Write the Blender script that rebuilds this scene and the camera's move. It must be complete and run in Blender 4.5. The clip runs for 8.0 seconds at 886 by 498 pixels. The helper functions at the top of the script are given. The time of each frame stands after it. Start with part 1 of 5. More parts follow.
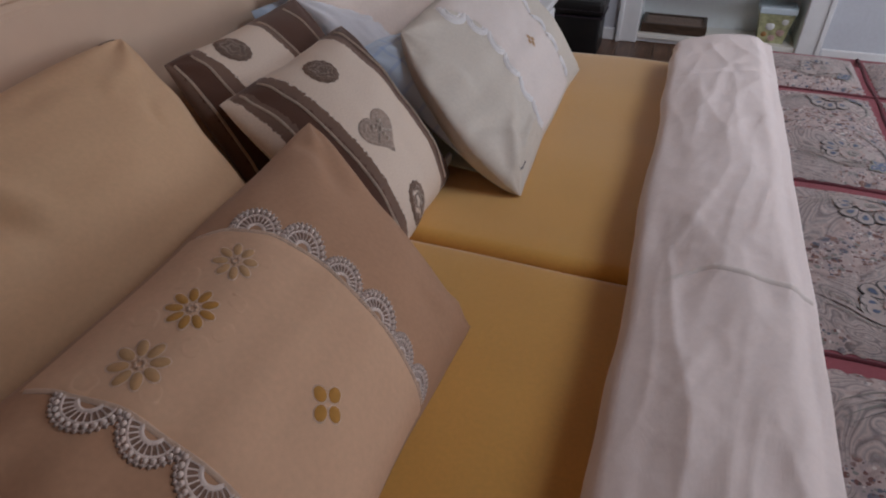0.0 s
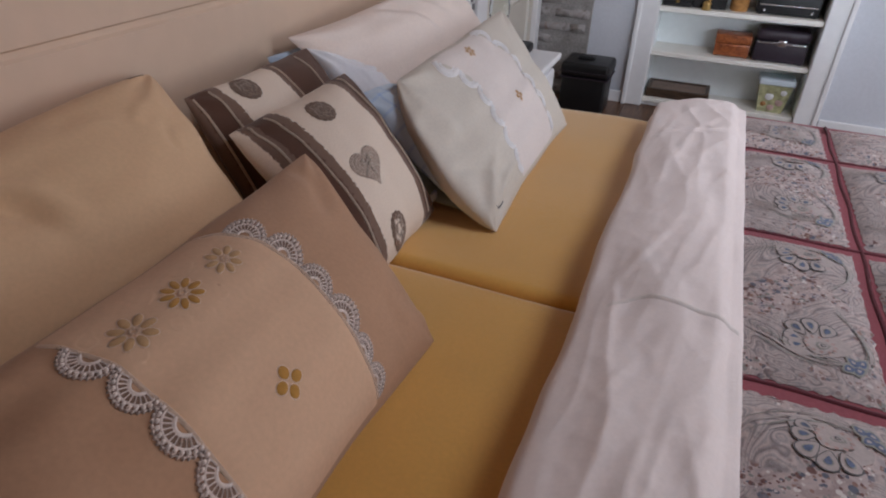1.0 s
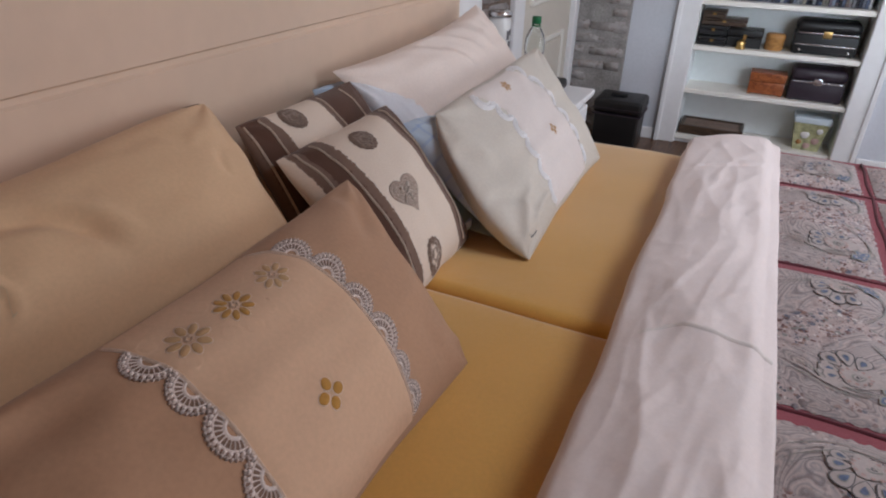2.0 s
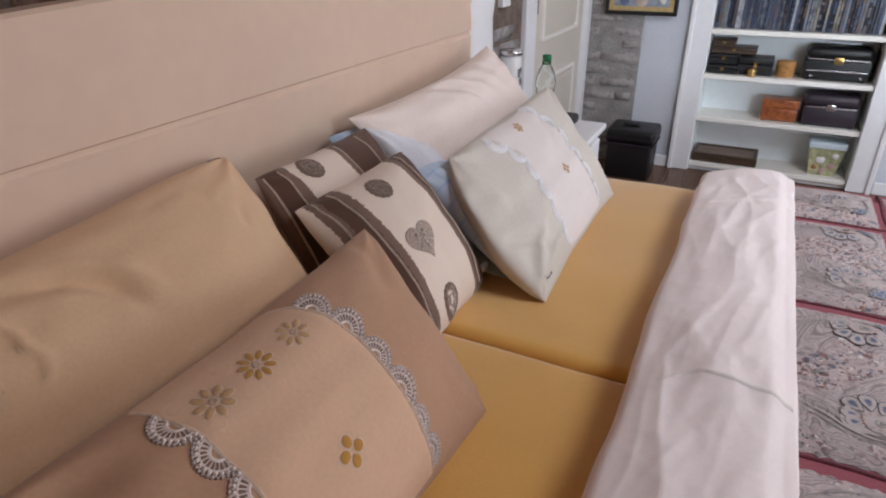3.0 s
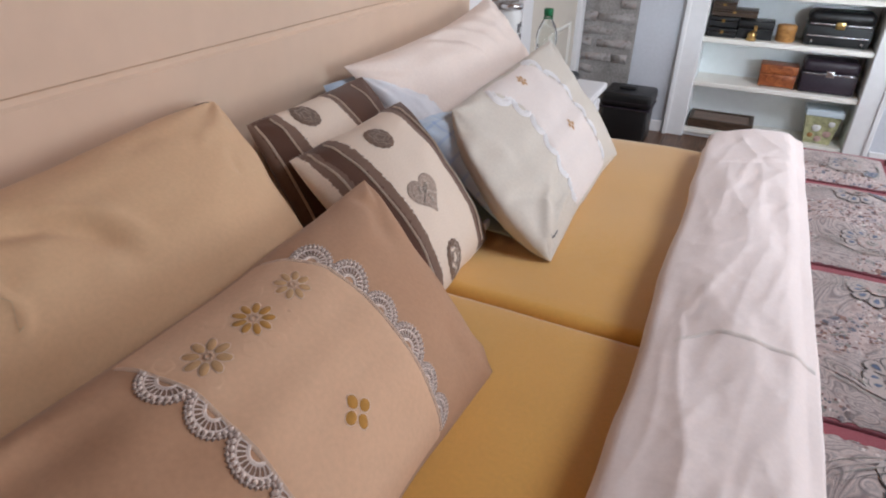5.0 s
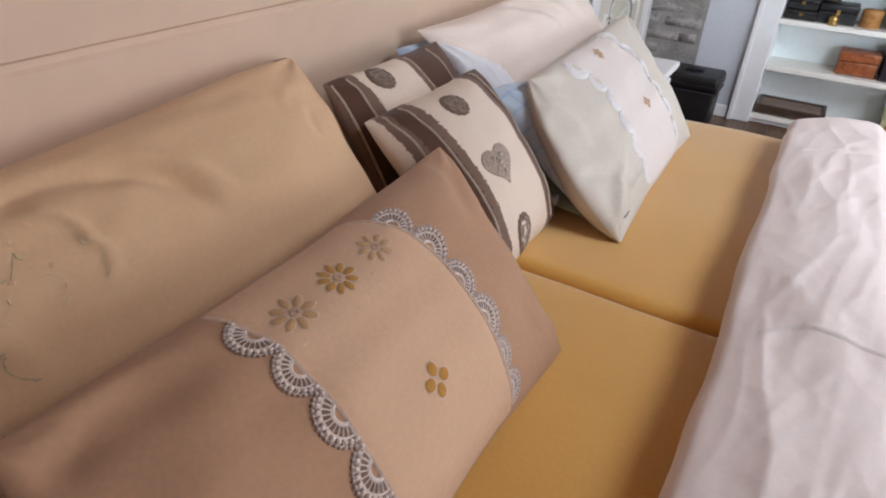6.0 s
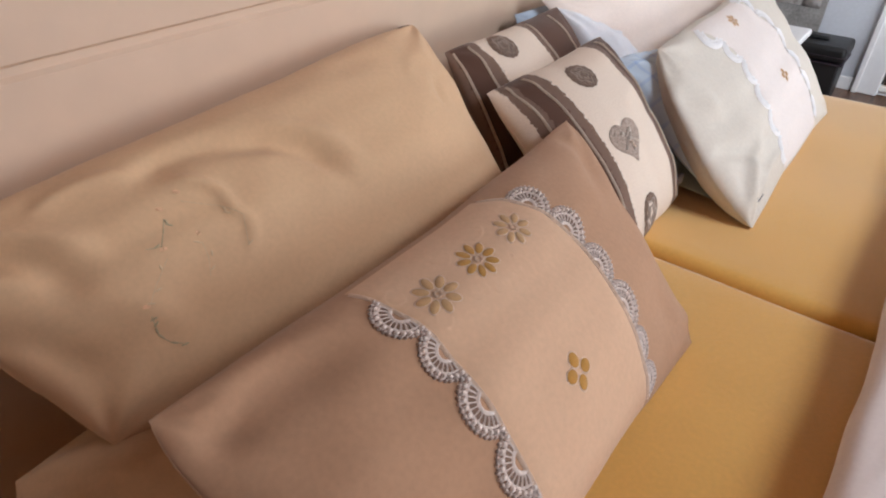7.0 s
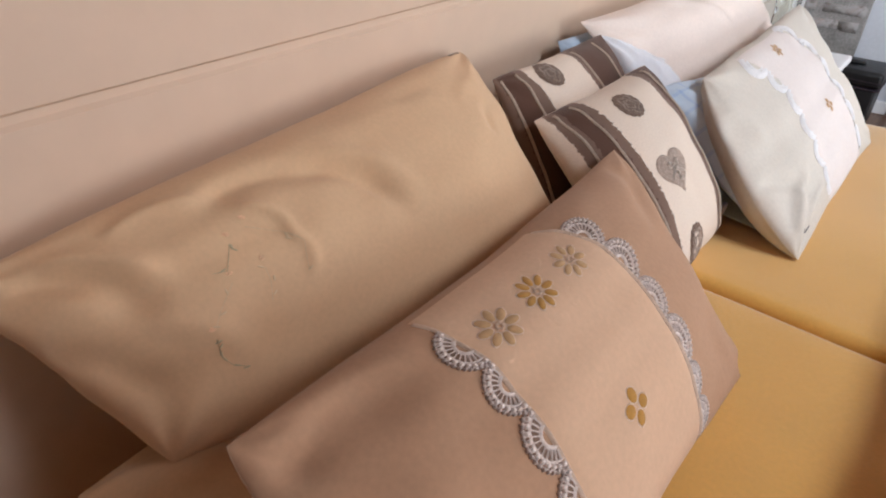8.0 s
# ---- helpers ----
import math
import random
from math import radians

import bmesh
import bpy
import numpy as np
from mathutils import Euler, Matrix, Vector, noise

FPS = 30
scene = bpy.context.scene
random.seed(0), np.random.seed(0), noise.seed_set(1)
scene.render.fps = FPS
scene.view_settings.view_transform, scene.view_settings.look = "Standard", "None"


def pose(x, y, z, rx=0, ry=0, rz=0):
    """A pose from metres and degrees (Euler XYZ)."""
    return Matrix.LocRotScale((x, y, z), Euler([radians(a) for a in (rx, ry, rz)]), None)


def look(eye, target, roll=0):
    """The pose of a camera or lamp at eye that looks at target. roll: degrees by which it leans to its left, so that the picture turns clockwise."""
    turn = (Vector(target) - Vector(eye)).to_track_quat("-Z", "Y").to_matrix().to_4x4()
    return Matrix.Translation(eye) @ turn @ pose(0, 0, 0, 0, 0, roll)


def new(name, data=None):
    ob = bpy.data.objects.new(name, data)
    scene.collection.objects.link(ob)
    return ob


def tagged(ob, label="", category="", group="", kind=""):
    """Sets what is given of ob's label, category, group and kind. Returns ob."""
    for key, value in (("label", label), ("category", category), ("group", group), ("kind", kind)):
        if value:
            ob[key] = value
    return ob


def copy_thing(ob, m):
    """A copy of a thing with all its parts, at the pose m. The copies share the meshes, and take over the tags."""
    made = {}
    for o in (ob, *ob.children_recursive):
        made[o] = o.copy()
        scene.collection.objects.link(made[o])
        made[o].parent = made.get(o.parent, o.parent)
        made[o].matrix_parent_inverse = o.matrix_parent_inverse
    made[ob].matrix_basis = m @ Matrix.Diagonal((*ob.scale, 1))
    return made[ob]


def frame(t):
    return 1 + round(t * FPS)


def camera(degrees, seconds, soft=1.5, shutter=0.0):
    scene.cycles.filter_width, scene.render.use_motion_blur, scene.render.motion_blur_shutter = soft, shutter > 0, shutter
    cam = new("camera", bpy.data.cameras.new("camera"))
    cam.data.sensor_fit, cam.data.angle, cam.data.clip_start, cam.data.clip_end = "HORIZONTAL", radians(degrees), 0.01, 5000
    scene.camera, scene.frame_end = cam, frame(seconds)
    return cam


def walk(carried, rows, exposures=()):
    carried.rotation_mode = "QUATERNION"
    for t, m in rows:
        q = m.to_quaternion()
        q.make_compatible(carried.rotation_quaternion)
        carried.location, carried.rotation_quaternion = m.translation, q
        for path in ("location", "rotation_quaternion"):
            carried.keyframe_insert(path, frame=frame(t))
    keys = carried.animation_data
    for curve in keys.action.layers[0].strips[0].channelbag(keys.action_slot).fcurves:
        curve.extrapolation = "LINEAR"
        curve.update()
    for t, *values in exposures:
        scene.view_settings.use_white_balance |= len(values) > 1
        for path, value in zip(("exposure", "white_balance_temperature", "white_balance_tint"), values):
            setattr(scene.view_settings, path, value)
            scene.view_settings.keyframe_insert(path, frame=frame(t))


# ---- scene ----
cam = camera(70.9, 8.0, soft=2.0)
PATH = [
    (0, (0.384, -0.712, 1.104), (-0.169, 0.787, -0.098), -0.5),
    (0.5, (0.439, -0.746, 1.128), (-0.183, 0.775, -0.012), 0.3),
    (1, (0.477, -0.786, 1.127), (-0.154, 0.785, 0.061), 1.7),
    (1.5, (0.482, -0.81, 1.129), (-0.178, 0.777, 0.106), 2.9),
    (1.7, (0.482, -0.815, 1.128), (-0.212, 0.771, 0.125), 2.3),
    (2.8, (0.473, -0.821, 1.153), (-0.327, 0.765, 0.234), 0.3),
    (3, (0.478, -0.816, 1.165), (-0.325, 0.779, 0.265), -0.5),
    (3.5, (0.466, -0.793, 1.187), (-0.305, 0.842, 0.333), 0.0),
    (4, (0.455, -0.797, 1.18), (-0.326, 0.836, 0.33), 0.3),
    (4.2, (0.446, -0.79, 1.156), (-0.321, 0.809, 0.232), -0.7),
    (5.3, (0.428, -0.799, 1.122), (-0.311, 0.764, 0.116), 1.8),
    (5.5, (0.419, -0.802, 1.121), (-0.33, 0.748, 0.102), 2.0),
    (6, (0.386, -0.807, 1.108), (-0.438, 0.67, 0.041), 2.8),
    (6.5, (0.343, -0.814, 1.097), (-0.599, 0.548, -0.025), 2.2),
    (7, (0.317, -0.818, 1.103), (-0.673, 0.476, -0.057), 0.8),
    (7.5, (0.297, -0.832, 1.106), (-0.718, 0.436, -0.062), 1.9),
    (8, (0.286, -0.841, 1.121), (-0.769, 0.433, -0.003), 0.9),
]
EXPOSURES = [(0.0, -0.83, 6500, 17), (1.0, -0.57, 6500, 17), (1.5, -0.48, 6500, 16), (3.0, -0.14, 6500, 16), (3.5, -0.06, 6500, 15), (4.0, 0.04, 6500, 14), (5.5, 0.1, 6500, 14), (6.5, 0.26, 6500, 12), (7.0, 0.4, 6500, 12), (8.0, 0.44, 6500, 12)]
walk(cam, [(t, look(eye, target, roll)) for t, eye, target, roll in PATH], EXPOSURES)

# ---- world and light ----
world = bpy.data.worlds.new("sky")
scene.world = world
world.use_nodes = True
_n = world.node_tree.nodes
_sky = _n.new("ShaderNodeTexSky")
_sky.sky_type = "NISHITA"
_sky.sun_disc = False
_sky.sun_elevation, _sky.sun_rotation = radians(40), radians(60)
_n["Background"].inputs["Strength"].default_value = 0.12
world.node_tree.links.new(_sky.outputs[0], _n["Background"].inputs["Color"])


def window_light(name, where, size, power, colour, turn, beam=180):
    """Daylight from an area lamp in an opening; the last argument narrows its beam, in degrees."""
    lamp = bpy.data.lights.new(name, "AREA")
    lamp.shape, lamp.size, lamp.size_y = "RECTANGLE", size[0], size[1]
    lamp.energy, lamp.color, lamp.spread = power, colour, radians(beam)
    ob = new(name, lamp)
    ob.matrix_world = pose(*where, *turn)
    return ob


window_light("window_daylight", (3.9, 0.6, 1.42), (1.6, 1.7), 48, (0.88, 0.945, 1.0), (0, 90, -28))
window_light("roof_window_daylight", (1.9, 0.3, 2.44), (1.1, 1.1), 51, (0.82, 0.915, 1.0), (38, 2, 0))
# added fill with a narrow beam, aimed at the bookcase alcove to brighten it
window_light("south_fill_light", (2.6, -2.44, 1.4), (1.0, 1.1), 8, (0.76, 0.9, 1.0), (90, 0, 18), 38)

# ---- materials ----


def nodes_of(name):
    m = bpy.data.materials.new(name)
    m.use_nodes = True
    return m, m.node_tree.nodes, m.node_tree.links, m.node_tree.nodes["Principled BSDF"]


def noise_at(n, l, vec, scale, detail=4.0, distortion=0.0):
    t = n.new("ShaderNodeTexNoise")
    t.inputs["Scale"].default_value, t.inputs["Detail"].default_value = scale, detail
    t.inputs["Distortion"].default_value = distortion
    l.new(vec, t.inputs["Vector"])
    return t.outputs["Fac"]


def ramp_of(n, l, fac, stops, constant=False):
    r = n.new("ShaderNodeValToRGB")
    e = r.color_ramp.elements
    r.color_ramp.interpolation = "CONSTANT" if constant else "LINEAR"
    while len(e) < len(stops):
        e.new(0.5)
    for i, (p, c) in enumerate(stops):
        e[i].position = p
        e[i].color = (*c, 1) if len(c) == 3 else c
    l.new(fac, r.inputs["Fac"])
    return r.outputs["Color"]


def mix_of(n, l, fac, a, b, mode="MIX"):
    m = n.new("ShaderNodeMix")
    m.data_type, m.blend_type = "RGBA", mode
    for v, k in ((fac, 0), (a, 6), (b, 7)):
        if isinstance(v, (int, float)):
            m.inputs[k].default_value = v
        elif isinstance(v, tuple):
            m.inputs[k].default_value = (*v, 1)
        else:
            l.new(v, m.inputs[k])
    return m.outputs[2]


def math_of(n, l, op, a, b=0.0, c=0.0):
    m = n.new("ShaderNodeMath")
    m.operation = op
    for k, v in enumerate((a, b, c)):
        if isinstance(v, (int, float)):
            m.inputs[k].default_value = v
        else:
            l.new(v, m.inputs[k])
    return m.outputs[0]


def bump_of(n, l, bsdf, height, strength, distance):
    b = n.new("ShaderNodeBump")
    b.inputs["Strength"].default_value, b.inputs["Distance"].default_value = strength, distance
    l.new(height, b.inputs["Height"])
    l.new(b.outputs[0], bsdf.inputs["Normal"])


def plain(name, base, rough=0.6, metal=0.0, grain=40.0, amount=0.08, bump=0.1, coarse=4.0):
    """A painted, plastic, metal or plaster surface with faint mottling at two scales."""
    m, n, l, b = nodes_of(name)
    o = n.new("ShaderNodeTexCoord").outputs["Object"]
    f = math_of(n, l, "ADD", noise_at(n, l, o, grain), noise_at(n, l, o, coarse))
    f = math_of(n, l, "MULTIPLY", f, 0.5)
    lo = tuple(c * (1 - amount) for c in base)
    hi = tuple(min(1, c * (1 + amount)) for c in base)
    l.new(ramp_of(n, l, f, [(0.35, lo), (0.65, hi)]), b.inputs["Base Color"])
    b.inputs["Roughness"].default_value, b.inputs["Metallic"].default_value = rough, metal
    if bump:
        bump_of(n, l, b, noise_at(n, l, o, grain * 3), bump, 0.002)
    return m


def weave_bump(n, l, b, o, scale, strength, wrinkle=0.0):
    wx = n.new("ShaderNodeTexWave")
    wx.bands_direction = "X"
    wy = n.new("ShaderNodeTexWave")
    wy.bands_direction = "Y"
    for w in (wx, wy):
        w.inputs["Scale"].default_value = scale
        w.inputs["Distortion"].default_value = 0.6
        l.new(o, w.inputs["Vector"])
    h = math_of(n, l, "ADD", wx.outputs["Fac"], wy.outputs["Fac"])
    if wrinkle:
        h = math_of(n, l, "ADD", h, math_of(n, l, "MULTIPLY", noise_at(n, l, o, 22, 3, 1.0), wrinkle))
    bump_of(n, l, b, h, strength, 0.0015)


def fabric(name, base, amount=0.08, weave=260.0, strength=0.25, wrinkle=3.0, sheen=0.15):
    """Woven cloth: thread relief, soft creases, slightly uneven dye."""
    m, n, l, b = nodes_of(name)
    o = n.new("ShaderNodeTexCoord").outputs["Object"]
    f = math_of(n, l, "MULTIPLY", math_of(n, l, "ADD", noise_at(n, l, o, 7, 3), noise_at(n, l, o, 180, 2)), 0.5)
    lo = tuple(c * (1 - amount) for c in base)
    hi = tuple(min(1, c * (1 + amount)) for c in base)
    l.new(ramp_of(n, l, f, [(0.36, lo), (0.64, hi)]), b.inputs["Base Color"])
    b.inputs["Roughness"].default_value = 0.92
    b.inputs["Specular IOR Level"].default_value = 0.2
    b.inputs["Sheen Weight"].default_value = sheen
    weave_bump(n, l, b, o, weave, strength, wrinkle)
    return m


M_HEAD = plain("cream_painted_wood", (0.72, 0.54, 0.41), 0.5, grain=25, amount=0.03, bump=0.05)
M_WHITE = plain("white_paint", (0.83, 0.83, 0.84), 0.4, grain=30, amount=0.03, bump=0.05)
M_SHELF = plain("cream_shelf_paint", (0.86, 0.84, 0.78), 0.45, grain=30, amount=0.03, bump=0.05)
M_DOOR = plain("cream_door_paint", (0.66, 0.61, 0.53), 0.5, grain=30, amount=0.03, bump=0.05)
M_NICHE = plain("pale_blue_white_paint", (0.88, 0.93, 0.94), 0.6, grain=30, amount=0.03, bump=0.08)
M_WALL = plain("pale_grey_plaster", (0.6, 0.62, 0.67), 0.85, grain=60, amount=0.05, bump=0.25)
M_CEIL = plain("white_ceiling_paint", (0.8, 0.78, 0.74), 0.9, grain=50, amount=0.03, bump=0.15)
# invented colour for unseen surfaces, to bounce warm light onto the bed
M_WARM = plain("warm_bounce_ochre", (0.52, 0.31, 0.19), 0.85, grain=50, amount=0.06, bump=0.2)
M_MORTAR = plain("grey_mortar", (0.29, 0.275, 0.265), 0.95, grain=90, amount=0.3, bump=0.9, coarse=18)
M_MORTARDARK = plain("brown_mortar", (0.17, 0.125, 0.1), 0.95, grain=90, amount=0.5, bump=0.9, coarse=18)
M_BLACK = plain("black_leatherette", (0.006, 0.006, 0.007), 0.4, grain=120, amount=0.3, bump=0.5)
M_DARKBOX = plain("dark_plum_leather", (0.03, 0.02, 0.03), 0.4, grain=120, amount=0.3, bump=0.5)
M_IRON = plain("black_iron", (0.015, 0.014, 0.014), 0.5, 0.6, grain=90, amount=0.3, bump=0.4)
M_BRASS = plain("worn_brass", (0.62, 0.42, 0.16), 0.3, 1.0, grain=60, amount=0.15)
M_STEEL = plain("bright_steel", (0.7, 0.7, 0.72), 0.25, 1.0, grain=60, amount=0.1)
M_GREENCAP = plain("green_plastic", (0.005, 0.16, 0.06), 0.35, grain=60, amount=0.1, bump=0)
M_GOLD = plain("gold_frame_liner", (0.58, 0.43, 0.2), 0.45, 0.3, grain=60, amount=0.2)
M_JAR = plain("white_glazed_ceramic", (0.75, 0.75, 0.74), 0.2, grain=20, amount=0.03, bump=0)
M_SHEET = fabric("golden_jersey_sheet", (0.8, 0.435, 0.085), 0.05, 380, 0.12, 2.0, 0.95)
M_SHEET.node_tree.nodes["Principled BSDF"].inputs["Roughness"].default_value = 0.6
M_SHEET.node_tree.nodes["Principled BSDF"].inputs["Specular IOR Level"].default_value = 0.5
M_CREAM = fabric("cream_cotton", (0.72, 0.485, 0.3), 0.04, 320, 0.15, 2.5)
M_BEIGE = fabric("beige_cotton", (0.455, 0.268, 0.168), 0.06, 260, 0.05, 1.5)
M_BAND = fabric("pale_peach_linen", (0.66, 0.43, 0.288), 0.05, 260, 0.1, 1.0)
M_GREY = fabric("pale_greige_cotton", (0.7, 0.645, 0.57), 0.05, 260, 0.25, 1.5)
M_GREYBAND = fabric("white_rose_linen", (0.84, 0.76, 0.72), 0.04, 260, 0.25, 1.0)
M_PINK = fabric("pale_pink_cotton", (0.88, 0.76, 0.69), 0.04, 320, 0.15, 2.0)
M_DUVET = fabric("white_pink_duvet_cotton", (0.88, 0.775, 0.745), 0.03, 320, 0.2, 3.5)
M_WHITEP = fabric("white_cotton", (0.84, 0.85, 0.9), 0.03, 320, 0.15, 2.0)
M_PALEBLUE = fabric("pale_blue_cotton", (0.42, 0.52, 0.64), 0.04, 320, 0.15, 2.0)
M_GREENP = fabric("sage_green_cotton", (0.66, 0.67, 0.54), 0.06, 320, 0.15, 2.0)
M_LACE = fabric("off_white_crochet", (0.86, 0.73, 0.67), 0.1, 500, 0.4, 0.5)
# darker copy of the crochet, with the rim's shade in its colour
M_LACEGREY = fabric("shaded_crochet_thread", (0.62, 0.5, 0.45), 0.15, 500, 0.4, 0.5)
# netting coloured dark to stand in for the shade between crochet beads
M_LACESHADE = fabric("shade_painted_netting", (0.24, 0.15, 0.11), 0.15, 500, 0.4, 0.5)
M_LACEW = fabric("white_crochet", (0.92, 0.9, 0.9), 0.05, 500, 0.4, 0.5)
M_PETAL = fabric("ochre_satin_stitch", (0.47, 0.235, 0.055), 0.12, 700, 0.15, 0.5, 0.3)
M_PETALP = fabric("faded_ochre_satin_stitch", (0.53, 0.32, 0.16), 0.12, 700, 0.15, 0.5, 0.3)
M_OUTLINE = fabric("pale_stitch_outline", (0.76, 0.56, 0.43), 0.1, 700, 0.5, 0.5)
M_TAUPE = fabric("taupe_embroidery", (0.28, 0.19, 0.145), 0.25, 500, 0.6, 1.0)
M_HEART = fabric("pale_taupe_embroidery", (0.46, 0.36, 0.3), 0.25, 500, 0.4, 1.0)
M_TAUPEL = fabric("silver_taupe_thread", (0.68, 0.58, 0.5), 0.2, 500, 0.6, 1.0)
M_CORD = fabric("cream_cord", (0.62, 0.5, 0.4), 0.1, 700, 0.5, 0.5)
M_RED = fabric("wine_red_sateen", (0.33, 0.09, 0.11), 0.1, 320, 0.2, 2.0)
M_DARKRED = fabric("dark_wine_stitching", (0.13, 0.03, 0.04), 0.1, 320, 0.2, 1.0)
M_INK = fabric("charcoal_print", (0.15, 0.145, 0.15), 0.2, 320, 0.15, 0.5)
M_BLUE = fabric("slate_blue_print", (0.14, 0.175, 0.27), 0.3, 320, 0.15, 0.5)
M_PALEPRINT = fabric("pale_grey_print", (0.49, 0.42, 0.4), 0.1, 320, 0.15, 0.5)
M_SAGE = fabric("sage_grey_print", (0.33, 0.32, 0.29), 0.15, 320, 0.15, 0.5)
M_ROSE = fabric("dusty_rose_print", (0.5, 0.34, 0.31), 0.2, 320, 0.15, 0.5)
M_THREAD = fabric("faded_green_thread", (0.5, 0.41, 0.27), 0.2, 700, 0.4, 0.5)
M_PALETHREAD = fabric("faded_ecru_thread", (0.66, 0.49, 0.32), 0.1, 700, 0.2, 0.5)
M_PEACHTHREAD = fabric("faded_peach_thread", (0.8, 0.52, 0.33), 0.2, 700, 0.4, 0.5)


def striped_blue():
    m, n, l, b = nodes_of("blue_white_checked_cotton")
    c = n.new("ShaderNodeTexCoord")
    sep = n.new("ShaderNodeSeparateXYZ")
    l.new(c.outputs["UV"], sep.inputs[0])
    fu = math_of(n, l, "FRACT", math_of(n, l, "MULTIPLY", sep.outputs[0], 9.0))
    fv = math_of(n, l, "FRACT", math_of(n, l, "MULTIPLY", sep.outputs[1], 7.0))
    a = math_of(n, l, "GREATER_THAN", fu, 0.86)
    d = math_of(n, l, "GREATER_THAN", fv, 0.84)
    f = math_of(n, l, "MULTIPLY", math_of(n, l, "ADD", a, d), 0.5)
    l.new(mix_of(n, l, f, (0.7, 0.84, 1.0), (0.48, 0.66, 0.94)), b.inputs["Base Color"])
    b.inputs["Roughness"].default_value = 0.9
    weave_bump(n, l, b, c.outputs["Object"], 320, 0.15, 2.0)
    return m


def brown_bands(a0, a1, b0):
    """Cream pillow cloth with dark brown bands whose borders are feathered like lace."""
    m, n, l, b = nodes_of("cream_cloth_brown_bands")
    c = n.new("ShaderNodeTexCoord")
    sep = n.new("ShaderNodeSeparateXYZ")
    l.new(c.outputs["UV"], sep.inputs[0])
    nz = noise_at(n, l, c.outputs["UV"], 46, 3)
    fine = noise_at(n, l, c.outputs["UV"], 120, 2)
    w = math_of(n, l, "MULTIPLY", math_of(n, l, "SUBTRACT", math_of(n, l, "ADD", nz, math_of(n, l, "MULTIPLY", fine, 0.5)), 0.75), 0.035)
    u = math_of(n, l, "ADD", sep.outputs[0], w)
    cream, brown, mid = (0.82, 0.69, 0.58), (0.1, 0.043, 0.026), (0.2, 0.122, 0.09)
    col = ramp_of(n, l, u, [(0.0, cream if a0 > 0.03 else mid), (max(a0 - 0.045, 0.002), mid), (a0 + 0.02, brown), (a1, mid), (a1 + 0.05, cream), (b0 - 0.03, mid), (b0 + 0.015, brown)], True)
    dark = ramp_of(n, l, fine, [(0.3, (0.9, 0.89, 0.88)), (0.7, (1, 1, 1))])
    l.new(mix_of(n, l, 1.0, col, dark, "MULTIPLY"), b.inputs["Base Color"])
    b.inputs["Roughness"].default_value = 0.85
    b.inputs["Sheen Weight"].default_value = 0.2
    weave_bump(n, l, b, c.outputs["Object"], 300, 0.1, 2.5)
    return m


def quilt_print():
    """Faded paisley print: strewn flecks on cream, drifting into fine flowing contour lines."""
    m, n, l, b = nodes_of("paisley_print_cotton")
    o = n.new("ShaderNodeTexCoord").outputs["Object"]
    ground = ramp_of(n, l, noise_at(n, l, o, 30, 4, 1.0), [(0.35, (0.43, 0.325, 0.31)), (0.5, (0.62, 0.5, 0.475)), (0.65, (0.45, 0.375, 0.385))])
    flow = n.new("ShaderNodeTexNoise")
    flow.inputs["Scale"].default_value, flow.inputs["Detail"].default_value, flow.inputs["Distortion"].default_value = 5.0, 2.5, 1.1
    l.new(o, flow.inputs["Vector"])
    lines = math_of(n, l, "FRACT", math_of(n, l, "MULTIPLY", flow.outputs["Fac"], 42.0))
    lc = ramp_of(n, l, lines, [(0.0, (0.24, 0.2, 0.2)), (0.12, (0.48, 0.4, 0.385)), (0.35, (0.66, 0.55, 0.52)), (0.6, (0.42, 0.37, 0.37)), (0.75, (0.62, 0.51, 0.48)), (0.92, (0.33, 0.28, 0.28))])
    gate = ramp_of(n, l, noise_at(n, l, o, 8, 3, 0.8), [(0.45, (0, 0, 0)), (0.51, (1, 1, 1))])
    col = mix_of(n, l, gate, ground, lc)
    for scale, limit, share in ((90.0, 0.36, 0.4), (150.0, 0.4, 0.3), (260.0, 0.42, 0.4)):
        v = n.new("ShaderNodeTexVoronoi")
        v.inputs["Scale"].default_value = scale
        l.new(o, v.inputs["Vector"])
        cs = n.new("ShaderNodeSeparateColor")
        l.new(v.outputs["Color"], cs.inputs[0])
        spot = math_of(n, l, "LESS_THAN", v.outputs["Distance"], math_of(n, l, "MULTIPLY", cs.outputs[2], limit * 1.5))
        pick = math_of(n, l, "GREATER_THAN", cs.outputs[0], share)
        sp = ramp_of(n, l, cs.outputs[1], [(0.0, (0.2, 0.09, 0.08)), (0.25, (0.14, 0.15, 0.2)), (0.45, (0.34, 0.19, 0.15)), (0.6, (0.3, 0.29, 0.27)), (0.78, (0.12, 0.09, 0.09)), (0.86, (0.78, 0.72, 0.69))], True)
        ng = math_of(n, l, "SUBTRACT", 1.0, math_of(n, l, "MULTIPLY", gate, 0.8))
        col = mix_of(n, l, math_of(n, l, "MULTIPLY", math_of(n, l, "MULTIPLY", spot, pick), ng), col, sp)
    l.new(col, b.inputs["Base Color"])
    b.inputs["Roughness"].default_value = 0.75
    b.inputs["Sheen Weight"].default_value = 0.1
    weave_bump(n, l, b, o, 300, 0.45, 9.0)
    return m


